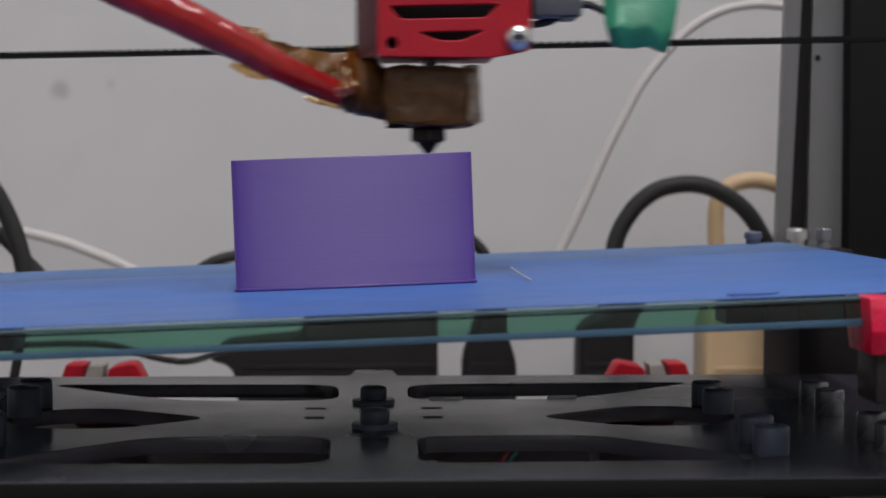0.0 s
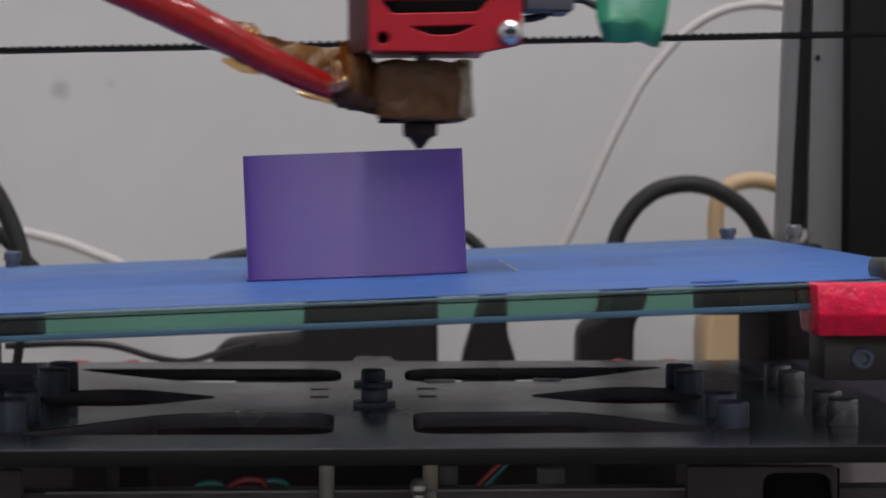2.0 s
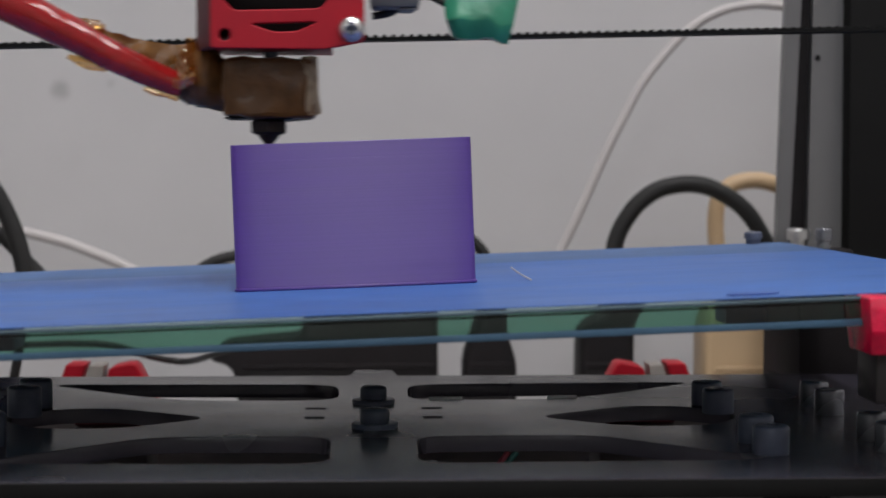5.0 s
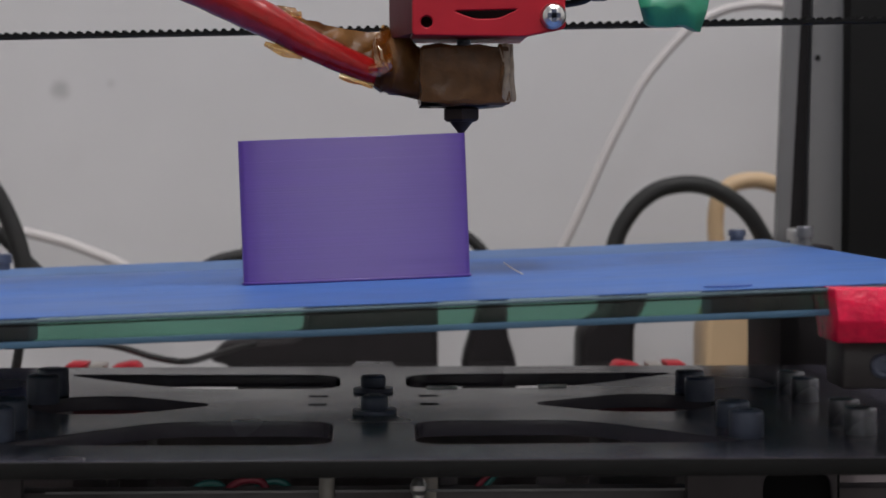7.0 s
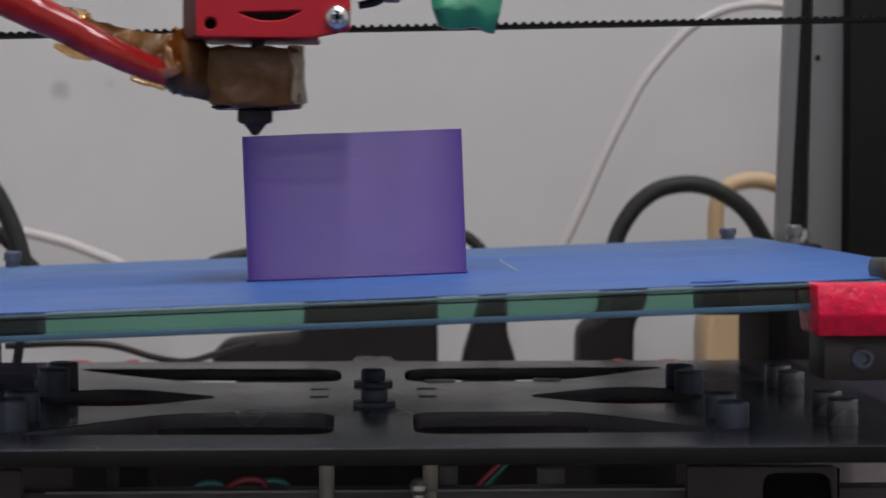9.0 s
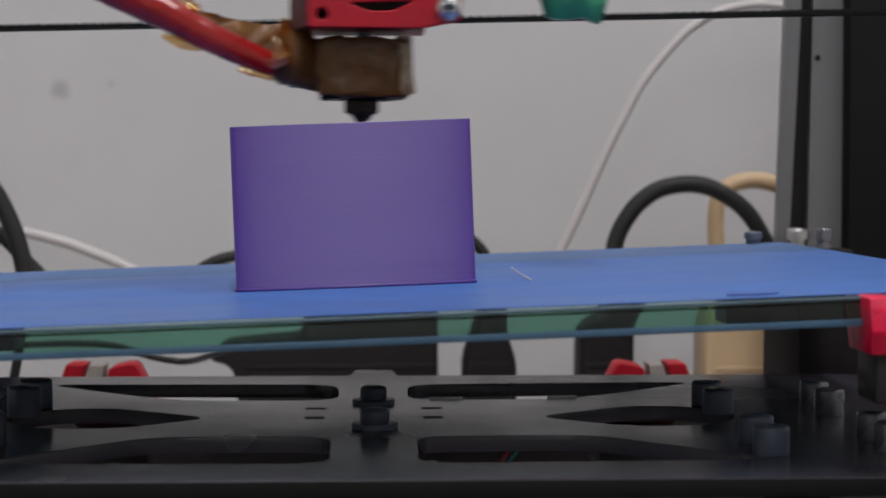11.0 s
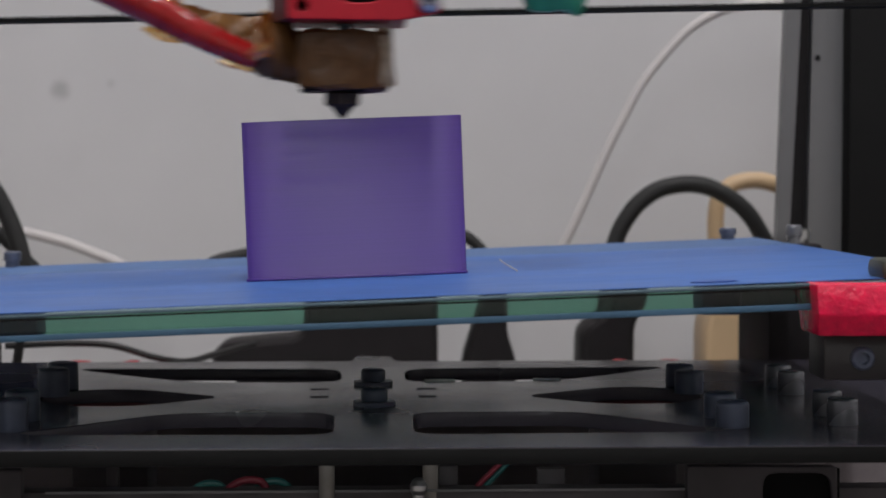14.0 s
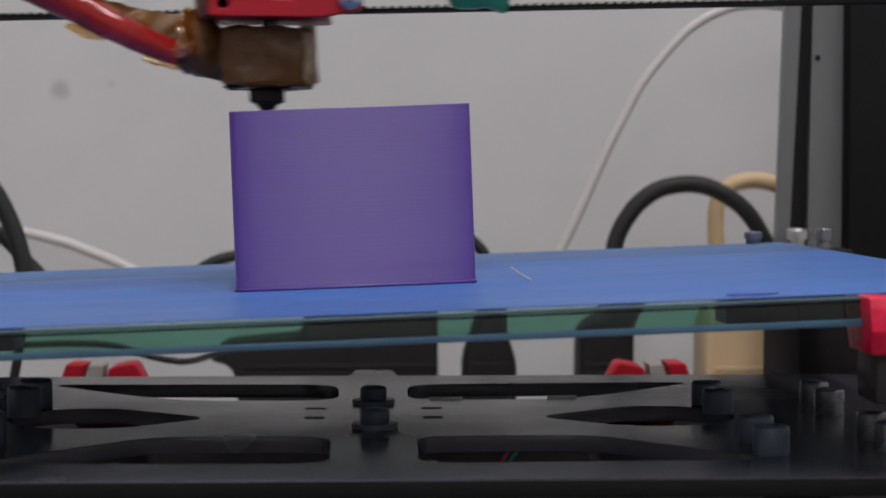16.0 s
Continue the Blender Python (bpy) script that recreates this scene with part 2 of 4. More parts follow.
# ---- the room
def room():
    # back wall, behind the printer
    tagged(part("wall_north", box(-1.6, 1.6, 0.72, 0.80, -0.75, 1.9), WALL), "plain grey painted wall", "wall", kind="structure")
    rim = [(-1.6, -0.75), (1.6, -0.75), (1.6, 1.9), (-1.6, 1.9)]
    hole = [(-0.53, 0.75), (-0.03, 0.75), (-0.03, 1.85), (-0.53, 1.85)]
    me = sheet("wall_south", [rim, hole], 0.08, upright=True)
    me.transform(Matrix.Translation((0, -2.28, 0)))
    tagged(part("wall_south", me, WHITE_ROOM), "plain pale wall with a window", "wall", kind="structure")
    # added window, out of view, to house the fill light
    win = tagged(empty("window_1", (-0.28, -2.24, 1.3)), "unseen white framed window, added for fill light", "window", kind="structure")
    bars = [[(-0.248, -0.548), (0.248, -0.548), (0.248, 0.548), (-0.248, 0.548)], [(-0.21, -0.5), (0.21, -0.5), (0.21, -0.02), (-0.21, -0.02)], [(-0.21, 0.02), (0.21, 0.02), (0.21, 0.5), (-0.21, 0.5)]]
    me = sheet("window_frame", bars, 0.04, upright=True)
    me.transform(Matrix.Translation((0, 0.01, 0)))
    part("window_frame", me, WHITE_ROOM, win)
    tagged(part("wall_west", box(-1.68, -1.6, -2.28, 0.8, -0.75, 1.9), WHITE_ROOM), "plain pale wall", "wall", kind="structure")
    tagged(part("wall_east", box(1.6, 1.68, -2.28, 0.8, -0.75, 1.9), WHITE_ROOM), "plain pale wall", "wall", kind="structure")
    tagged(part("floor", box(-1.68, 1.68, -2.28, 0.8, -0.79, -0.75), DESK), "dark plain floor", "floor", kind="structure")
    tagged(part("ceiling", box(-1.68, 1.68, -2.28, 0.8, 1.9, 1.94), WHITE_ROOM), "white painted ceiling", "ceiling", kind="structure")
    for lx in (0.03, 0.88):
        lamp = empty("ceiling_light", (lx, -0.36, 1.9), "long white ceiling lamp, lit", "ceiling light", "ceiling lights")
        part("frame", box(-0.085, 0.085, -0.66, 0.66, -0.015, 0.0, 0.003), WHITE_ROOM, lamp)
        part("diffuser", box(-0.07, 0.07, -0.63, 0.63, -0.0165, -0.0155), LAMP, lamp)
    desk = empty("desk", (0, 0.24, -0.75), "dark desk carrying the printer", "desk")
    part("tabletop", box(-0.9, 0.9, -0.19, 0.47, 0.72, 0.75, 0.004), DESK, desk)
    for x in (-0.85, 0.81):
        for y in (-0.16, 0.4):
            part("leg", box(x, x + 0.04, y, y + 0.04, 0, 0.719, 0.003), DESK, desk)


room()

# ---- the bed: a plate on the carriage, with glass on it; forward at y 0, back at y 0.035
TILT = -2.16
BED_Z = 0.0779
BED_POSE = pose(-0.0027, 0, BED_Z, 0, TILT, 0)
PLATE_Z = 0.0517


def bolt(parent, x, y, z, r, h, material=BLACK_STEEL, washer=0.0, name="bolt", fillet=0.0008):
    rings = [(r * 0.97, 0), (r, 0.0003), (r, h - fillet * 1.2)] + [(r - fillet + fillet * math.cos(a), h - fillet + fillet * math.sin(a)) for a in (0.2, 0.5, 0.8, 1.1, 1.57)] 
    rings += [(r * 0.45, h), (r * 0.43, h - 0.0016)] if material is not DARK_STEEL else [(0.0003, h + 0.0001)]
    b = part(name, lathe(rings, n=20), material, parent)
    b.location = (x, y, z + (0.0009 if washer else 0))
    if washer:
        w = part("washer", lathe([(washer, 0), (washer, 0.0009), (r * 0.6, 0.0009)], n=24), material, parent)
        w.location = (x, y, z)
    return b


def mirror(outline):
    return [(-x + 0.0012, y) for x, y in reversed(outline)]


def print_bed():
    bed = empty("print_bed", label="sliding print bed of taped glass over a slotted black plate", category="printer bed")
    back_slot = rounded([(-0.0711, 0.4359), (-0.0689, 0.4381), (-0.0072, 0.4358), (-0.0067, 0.4055), (-0.0396, 0.4067), (-0.0521, 0.4165)], 0.009)
    eye_slot = rounded([(-0.0312, 0.3775), (-0.0483, 0.3622), (-0.0639, 0.3632), (-0.0712, 0.3746), (-0.0712, 0.3833), (-0.063, 0.393), (-0.0521, 0.3935)], 0.006)
    front_slot = rounded([(-0.0625, 0.3248), (-0.0398, 0.3503), (-0.0072, 0.3498), (-0.0068, 0.3171), (-0.0614, 0.3191), (-0.0656, 0.3211)], 0.007)
    slit = [(-0.0133, 0.393), (-0.0093, 0.3929), (-0.0092, 0.39), (-0.0132, 0.3902)]
    slit2 = [(-0.0129, 0.3784), (-0.0092, 0.3783), (-0.0092, 0.3748), (-0.0128, 0.3749)]
    rim = [(-0.125, 0.2998), (0.125, 0.2998), (0.125, 0.455), (0.0066, 0.4547), (0.0053, 0.4679), (-0.0036, 0.4682), (-0.0051, 0.4552), (-0.125, 0.455)]
    outlines = [rim]
    for o in (back_slot, eye_slot, front_slot, slit, slit2):
        outlines += [o, mirror(o)]
    plate = part("carriage_plate", sheet("carriage_plate", outlines, 0.003, 0.0002), BLACK_PLATE, bed, "black slotted metal plate")
    plate.location = (0, 0, PLATE_Z)
    # black strip added over the plate's front side, which otherwise catches light
    part("plate_edge", box(-0.125, 0.125, 0.2990, 0.2996, PLATE_Z - 0.003, PLATE_Z - 0.0001, 0.0002), MATT_BLACK, bed, "black strip added to darken the front edge")
    for px, py in ((0.0008, 0.3619), (0.0006, 0.4002)):
        bolt(bed, px, py, PLATE_Z, 0.00275, 0.0028, washer=0.0044)
    for x0, x1, yy in ((0.0125, 0.0195, 0.4064), (0.0378, 0.0442, 0.4080)):
        part("belt_clip", box(x0, x1, yy, yy + 0.0010, PLATE_Z - 0.0028, PLATE_Z + 0.0005, 0.0002), WHITE_PLASTIC, bed, "white plastic clip in the slot")
    # bearing bolts, left and right
    for x, y in ((0.0699, 0.3956), (0.0697, 0.3815), (0.069, 0.3403), (0.0687, 0.3257)):
        bolt(bed, x, y, PLATE_Z, 0.0032, 0.0050)
        bolt(bed, 0.0012 - x, y, PLATE_Z, 0.0034, 0.0060)
    for x, y in ((0.0918, 0.3928), (0.0916, 0.3789), (0.0908, 0.3423), (0.0904, 0.3282)):
        bolt(bed, x, y, PLATE_Z, 0.0030, 0.0052, DARK_STEEL, fillet=0.0007)
        bolt(bed, 0.0012 - x, y, PLATE_Z, 0.0030, 0.0052, DARK_STEEL, fillet=0.0007)
    # glass, tilted a little to one side
    glass = part("glass_plate", box(-0.106, 0.1095, 0.297, 0.492, -0.0048, -0.0002, 0.0003), GLASS, bed, "thick clear glass with green edges")
    glass.matrix_basis = BED_POSE
    glass.data.materials.append(GLASS_EDGE)
    for f in glass.data.polygons:
        f.material_index = 0 if abs(f.normal.z) > 0.5 else 1
    # unseen strip added at the back edge, so the plate reflects dark blue
    part("tape_fold", box(-0.106, 0.1095, 0.49215, 0.49245, -0.005, -0.0003), BLUE, glass, "unseen blue strip added to tint the plate's reflection")
    edges = [0.2994, 0.3455, 0.394, 0.4425, 0.4925]
    for i in range(4):
        bm = bmesh.new()
        n = 120
        rows_ = []
        for j in range(n + 1):
            x = -0.106 + 0.2154 * j / n
            y0, y1 = edges[i], edges[i + 1] - 0.00002
            if i == 3:
                y1 += 0.0012 * noise.noise(Vector((x * 180, 3, 0))) + 0.0008 * noise.noise(Vector((x * 700, 9, 0)))
            rows_.append([(x, y0), (x, y1)])
        lo = [[bm.verts.new((x, y, -0.00015)) for x, y in r] for r in rows_]
        hi = [[bm.verts.new((x, y, -0.00002 * i)) for x, y in r] for r in rows_]
        for j in range(n):
            bm.faces.new((hi[j][0], hi[j + 1][0], hi[j + 1][1], hi[j][1]))
            bm.faces.new((lo[j][0], lo[j][1], lo[j + 1][1], lo[j + 1][0]))
            bm.faces.new((lo[j][0], lo[j + 1][0], hi[j + 1][0], hi[j][0]))
            bm.faces.new((lo[j][1], hi[j][1], hi[j + 1][1], lo[j + 1][1]))
        for k in (0, n):
            bm.faces.new((lo[k][0], hi[k][0], hi[k][1], lo[k][1]))
        part("tape_strip", bm, BLUE if i < 3 else BLUE_WORN, glass, "blue painter's tape" if i < 3 else "scuffed greyish blue tape", smooth=False)
    part("tape_rim", box(-0.1057, 0.1092, 0.2964, 0.2969, -0.0008, -0.0002, 0.0002), PALE_EDGE, glass, "pale cut edge of the blue tape")
    # thin black strip that paints in the shadow line below the tape's rim
    part("dirt_line", box(-0.1056, 0.1091, 0.2966, 0.2969, -0.0013, -0.0010), MATT_BLACK, glass, "dark line standing in for shadow under the tape")
    # blue strip added for the top tape's colour showing through the glass
    part("tape_strip", box(-0.1055, 0.109, 0.2966, 0.2969, -0.0049, -0.0038, 0.0001), BLUE_EDGE, glass, "dull blue line painted low on the front edge")
    # crimson clips at the front corners, with their black brackets
    for side in (1, -1):
        def sx(x):
            return x if side > 0 else 0.0012 - x
        dz = 0.0 if side > 0 else -0.0062
        # a block whose front turns back towards its foot
        bm = bmesh.new()
        profile = [(0.2915, 0.0808, 0.0765), (0.2915, 0.0754, 0.0770), (0.2938, 0.0716, 0.0775), (0.3075, 0.0716, 0.0775), (0.3075, 0.0808, 0.0765)]
        near = [bm.verts.new((sx(x), yy, z + dz)) for yy, z, x in profile]
        far = [bm.verts.new((sx(0.122), yy, z + dz)) for yy, z, x in profile]
        bm.faces.new(near)
        bm.faces.new(far)
        for k in range(5):
            bm.faces.new((near[k], near[(k + 1) % 5], far[(k + 1) % 5], far[k]))
        bmesh.ops.bevel(bm, geom=bm.edges[:], offset=0.0004, segments=2, profile=0.5, affect="EDGES")
        part("corner_clip", bm, PINK, bed, "glossy crimson plastic clip")
        a, b = sorted((sx(0.0800), sx(0.125)))
        part("bracket", box(a, b, 0.300, 0.312, 0.0632 + dz, 0.0714 + dz, 0.0006), WORN_BLACK, bed)
        s = part("screw", lathe([(0.0021, 0), (0.0021, -0.0012), (0.0017, -0.0016), (0.0011, -0.0016), (0.0009, -0.0006)], n=20, axis="y"), BLACK_STEEL, bed)
        s.location = (sx(0.0822 + 0.0045), 0.300, 0.0672 + dz)
        if side > 0:
            a, b = 0.0898, 0.0967
            part("edge_clip", box(a, b, 0.2985, 0.309, 0.081, 0.0847, 0.0012), OLIVE, bed, "dark olive plastic edge clip")
        # rear mounts
        a, b = sorted((sx(0.1052), sx(0.1259)))
        part("rear_mount", box(a, b, 0.4945, 0.510, PLATE_Z - 0.007, 0.0800 + dz * 1.2, 0.001), BLACK_PLASTIC, bed)
        for x, z, r in ((0.0981, 0.0848, 0.0024), (0.1187, 0.0853, 0.0023)):
            low = BED_Z + (sx(x) + 0.0027) * 0.0377 if r > 0.00235 else 0.0800 + dz * 1.2
            tall = z + dz - low
            stud = part("levelling_screw", lathe([(r * 0.8, -0.0002), (r * 0.8, tall * 0.4), (r, tall * 0.42), (r, tall - 0.0004), (r * 0.85, tall)], n=16), DARK_STEEL if r < 0.00235 else BLACK_STEEL, bed)
            stud.location = (sx(x), 0.4885 if r > 0.00235 else 0.4985, low)
        a, b = (0.0922, 0.1050) if side > 0 else (-0.1036, -0.0915)
        part("mount_arm", box(a, b, 0.4945, 0.510, 0.0603 + dz, 0.0765 + dz, 0.0006), NAVY, bed)
        if side > 0:
            part("rear_bar", box(0.1028, 0.1259, 0.4556, 0.4942, PLATE_Z - 0.0028, 0.0735, 0.0006), BLACK_PLASTIC, bed)
    patch = part("tape_patch", lathe([(0.0042, 0), (0.0042, 0.00012)], n=28), BLUE_DARK, glass, "darker blue torn tape")
    patch.location, patch.scale = (0.0643, 0.3064, 0.0001), (1, 0.7, 1)
    return bed


BED = print_bed()


def printed_box():
    at = (-0.0027, 0.3855, BED_Z)
    thing = empty("printed_box", at, "purple plastic box being printed layer by layer", "printed box")
    thing.rotation_euler = (0, radians(TILT), 0)

    def walls(x, y, z0, z1, thick, r, flare=0.0):
        bm = bmesh.new()

        def ring(o, z):
            pts = rounded([(-x + o, -y + o), (x - o, -y + o), (x - o, y - o), (-x + o, y - o)], max(r - o, 0.0003), 6)
            out = []
            for (a, b), (c, d) in zip(pts, pts[1:] + pts[:1]):
                n = 12 if math.hypot(c - a, d - b) > 0.01 else 1
                out += [(a + (c - a) * k / n, b + (d - b) * k / n) for k in range(n)]
            # the long walls bow outwards a little
            bow = 0.0007
            return [bm.verts.new((a, b + math.copysign(bow * (1 - (a / x) ** 2), b) * (abs(b) > y * 0.8), z)) for a, b in out]
        loops = []
        if flare:
            loops += [ring(-flare * 0.3, z0), ring(-flare, z0 + 0.0003), ring(-flare, z0 + 0.0005), ring(0, z0 + 0.0006)]
        else:
            loops += [ring(0, z0)]
        loops += [ring(0, z1 - 0.0001), ring(0.0001, z1), ring(thick, z1), ring(thick, z0)]
        loops.append(loops[0])
        for a, b in zip(loops, loops[1:]):
            for i in range(len(a)):
                j = (i + 1) % len(a)
                bm.faces.new((a[i], a[j], b[j], b[i]))
        return bm
    lower = part("lower_shell", walls(0.02307, 0.01747, 0.0, 0.0250, 0.0008, 0.0013, 0.0003), PURPLE, thing)
    upper = part("upper_shell", walls(0.02306, 0.01746, 0.0, 0.0240, 0.0006, 0.0013), PURPLE, thing, "newest purple layers under the nozzle")
    return thing, upper


BOX, BOX_TOP = printed_box()

strand = tagged(part("filament_strand", tube([(0.0287, 0.39, 0.0806), (0.0295, 0.378, 0.08), (0.0308, 0.366, 0.0794)], 0.00017, 8), WHITE_CABLE), "thin white strand of filament on the blue tape", "strand")

# ---- the print head, drawn where it stands over the right end of the box
TIP = (0.019, 0.403, 0.1063)


def print_head():
    head = empty("extruder_carriage", TIP, "red print head with a tape-wrapped hot end", "extruder")
    # nozzle: hexagon and cone
    noz = part("nozzle", lathe([(0.0003, 0), (0.0006, 0), (0.0024, 0.0023), (0.0030, 0.0026)], n=24), BRASS, head, "dirty brass nozzle")
    part("hexagon", lathe([(0.0034, 0.0024), (0.0041, 0.0029), (0.0041, 0.0050), (0.0035, 0.0054)], n=6, phase=0.5), BRASS, noz)
    part("neck", lathe([(0.0026, 0.0052), (0.0026, 0.0062)], n=20), BRASS, noz)
    # heater block wrapped in amber tape
    bm = box(0.0102, 0.0287, 0.394, 0.414, 0.112, 0.1242, 0.0009)
    bmesh.ops.subdivide_edges(bm, edges=bm.edges[:], cuts=5, use_grid_fill=True)
    for v in bm.verts:
        k = noise.noise_vector(v.co * 260) * 0.0008 + noise.noise_vector(v.co * 900) * 0.0003
        v.co += k
    part("heater_block", bm, KAPTON, head, "heater block wrapped in brown tape", TIP)
    bm = box(0.0103, 0.0252, 0.396, 0.412, 0.1118, 0.1121, 0.0002)
    part("block_edge", bm, MATT_BLACK, head, "dark metal block below the tape", TIP)
    for x, y, r, m, say in ((0.0279, 0.3942, 0.0009, PALE_TAPE, "pale crumpled tape end"), (0.0290, 0.3955, 0.0008, PALE_TAPE, "pale crumpled tape end"), (0.0271, 0.3936, 0.0004, KAPTON, "")):
        bm = tube([(x - 0.0006, y + 0.001, 0.1243), (x, y, 0.1204), (x - 0.0003, y, 0.1163), (x - 0.0002, y + 0.001, 0.1128)], r, 8, wobble=0.9)
        part("tape_end", bm, m, head, say, TIP, limit=70)
    part("heat_break", lathe([(0.0015, 0), (0.0015, 0.006)], (0.0195, 0.403, 0.1242), 16), BLACK_STEEL, head, "", TIP)
    # shroud: front face with its openings, behind it a hollow casing
    y = 0.385
    rim = rounded([(0.0083, 0.1255), (0.0311, 0.1253), (0.0391, 0.1269), (0.0389, 0.1559), (0.0083, 0.1557)], 0.0009)
    vent = rounded([(0.0107, 0.1356), (0.013, 0.1331), (0.0302, 0.1335), (0.0327, 0.1361)], 0.0008)
    smile = rounded([(0.0164, 0.1304), (0.0209, 0.1288), (0.0255, 0.1289), (0.0298, 0.1308)], 0.0012)
    high = rounded([(0.0107, 0.1412), (0.013, 0.1387), (0.0302, 0.1391), (0.0327, 0.1417)], 0.0008)
    hx, hz = (0.0112, 0.1282)
    hole = [(hx + 0.0012 * math.cos(a * math.pi / 8), hz + 0.0012 * math.sin(a * math.pi / 8)) for a in range(16)]
    front = sheet("shroud_front", [rim, vent, smile, high, hole], 0.0022, 0.0003, upright=True)
    front.transform(Matrix.Translation((0, y, 0)))
    part("shroud_front", front, RED, head, "red plastic fan shroud with slots", TIP)
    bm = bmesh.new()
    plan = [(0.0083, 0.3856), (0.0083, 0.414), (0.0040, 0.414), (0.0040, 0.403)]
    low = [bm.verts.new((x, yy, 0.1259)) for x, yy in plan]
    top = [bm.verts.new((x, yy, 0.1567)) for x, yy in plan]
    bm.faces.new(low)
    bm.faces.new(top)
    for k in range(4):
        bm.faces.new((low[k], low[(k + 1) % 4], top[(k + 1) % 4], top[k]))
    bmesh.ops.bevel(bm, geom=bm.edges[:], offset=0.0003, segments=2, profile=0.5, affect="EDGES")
    # the side's shade is put into its darker red
    part("shroud_side", bm, DARK_RED, head, "slanted red side, darkened in colour for shade", TIP)
    bm = box(0.0086, 0.0386, 0.396, 0.414, 0.1287, 0.1572, 0.0006)
    part("cooling_fan", bm, BLACK_PLASTIC, head, "black fan behind the slots", TIP)
    part("shroud_floor", box(0.0085, 0.0323, 0.3855, 0.414, 0.1258, 0.1271, 0.0004), RED, head, "", TIP)
    c = (0.0365, 0.384, 0.1293)
    s = part("screw", lathe([(0.0026, 0.0012), (0.0026, 0.0), (0.0022, -0.0011), (0.0012, -0.0017), (0.0001, -0.0018)], c, 24, "y"), STEEL, head, "bright pan-head screw", TIP)
    cross = box(c[0] - 0.0013, c[0] + 0.0013, c[1] - 0.0020, c[1] - 0.0016, c[2] - 0.0005, c[2] + 0.0005)
    box(c[0] - 0.0005, c[0] + 0.0005, c[1] - 0.0020, c[1] - 0.0016, c[2] - 0.0013, c[2] + 0.0013, bm=cross)
    part("cross_recess", cross, BLACK_STEEL, s, "", TIP)
    s.children[0].matrix_basis = Matrix()
    # grey connector and wire beside the shroud
    part("connector", box(0.0402, 0.0503, 0.392, 0.402, 0.1343, 0.1424, 0.0008), GREY_PLASTIC, head, "grey plastic connector", TIP)
    part("connector_lip", box(0.0461, 0.0492, 0.3925, 0.4015, 0.1338, 0.1342, 0.0003), GREY_PLASTIC, head, "", TIP)
    part("black_wire", tube([(0.0406, 0.4, 0.1331), (0.0447, 0.4, 0.134), (0.0477, 0.4, 0.1365), (0.0524, 0.4, 0.1373), (0.0565, 0.4, 0.1355), (0.0583, 0.4, 0.135)], 0.0008, 10), RUBBER, head, "", TIP, limit=70)
    # green tape flag
    # rows down the flag: height, left and right ends, how far the front stands forward
    rows_ = [(0.1512, 0.0567, 0.0722, 0.403), (0.142, 0.0558, 0.0718, 0.4), (0.1373, 0.0556, 0.0711, 0.398), (0.1338, 0.0557, 0.0701, 0.3962),
             (0.1328, 0.0558, 0.0699, 0.3956), (0.1322, 0.056, 0.0698, 0.3956), (0.1303, 0.0567, 0.0692, 0.3968), (0.1289, 0.0572, 0.0688, 0.3976)]
    bm = bmesh.new()
    n = 10
    front, back = [], []
    for z, x0, x1, fy in rows_:
        fr, bk = [], []
        for k in range(n + 1):
            u = k / n
            x = x0 + (x1 - x0) * u
            sag = -0.0012 * u * (1.0 if z < 0.134 else 0.3) + 0.0008 * noise.noise(Vector((u * 4, z * 260, 1)))
            bulge = 0.0022 * (2 * u - 1) ** 4 + 0.0013 * noise.noise(Vector((u * 4.5, z * 420, 5)))
            fr.append(bm.verts.new((x, fy + bulge, z + sag)))
            bk.append(bm.verts.new((x, max(fy + 0.0045 - bulge, fy + bulge + 0.0006), z + sag)))
        front.append(fr)
        back.append(bk)
    for a, b in zip(range(len(rows_) - 1), range(1, len(rows_))):
        for k in range(n):
            bm.faces.new((front[a][k], front[a][k + 1], front[b][k + 1], front[b][k]))
            bm.faces.new((back[a][k + 1], back[a][k], back[b][k], back[b][k + 1]))
        for k in (0, n):
            bm.faces.new((front[a][k], back[a][k], back[b][k], front[b][k]))
    for r in (0, len(rows_) - 1):
        for k in range(n):
            bm.faces.new((front[r][k], front[r][k + 1], back[r][k + 1], back[r][k]))
    part("tape_flag", bm, GREEN, head, "green tape folded round a cable", TIP, limit=40)
    # red sleeved cable, running up and away, bound with amber tape
    path = [(0.0015, 0.4, 0.1187), (-0.0018, 0.4, 0.1198), (-0.0111, 0.398, 0.1238), (-0.0215, 0.397, 0.1294), (-0.0295, 0.396, 0.1333), (-0.0397, 0.395, 0.138), (-0.0523, 0.395, 0.1437), (-0.0706, 0.396, 0.1523), (-0.0897, 0.4, 0.1602)]
    part("sleeve", tube(path, 0.003, 18, radii=[0.0024, 0.0027, 0.0031, 0.0036, 0.0039, 0.0040, 0.0040, 0.0040, 0.0040], wobble=0.06), SLEEVE, head, "glossy red cable sleeve", TIP, limit=70)

    def wrap(points, radii, wobble, material, label=""):
        part("tape_wrap", tube(points, 0.003, 18, 10, radii, wobble), material, head, label, TIP, limit=70)
    wrap([(0.0131, 0.404, 0.1182), (0.0095, 0.404, 0.1189), (0.0059, 0.404, 0.1203), (0.003, 0.404, 0.121), (0, 0.404, 0.1212), (-0.0035, 0.404, 0.1224)], [0.0050, 0.0054, 0.0062, 0.0058, 0.0044, 0.0028], 0.28, KAPTON, "crumpled amber tape over the joint")
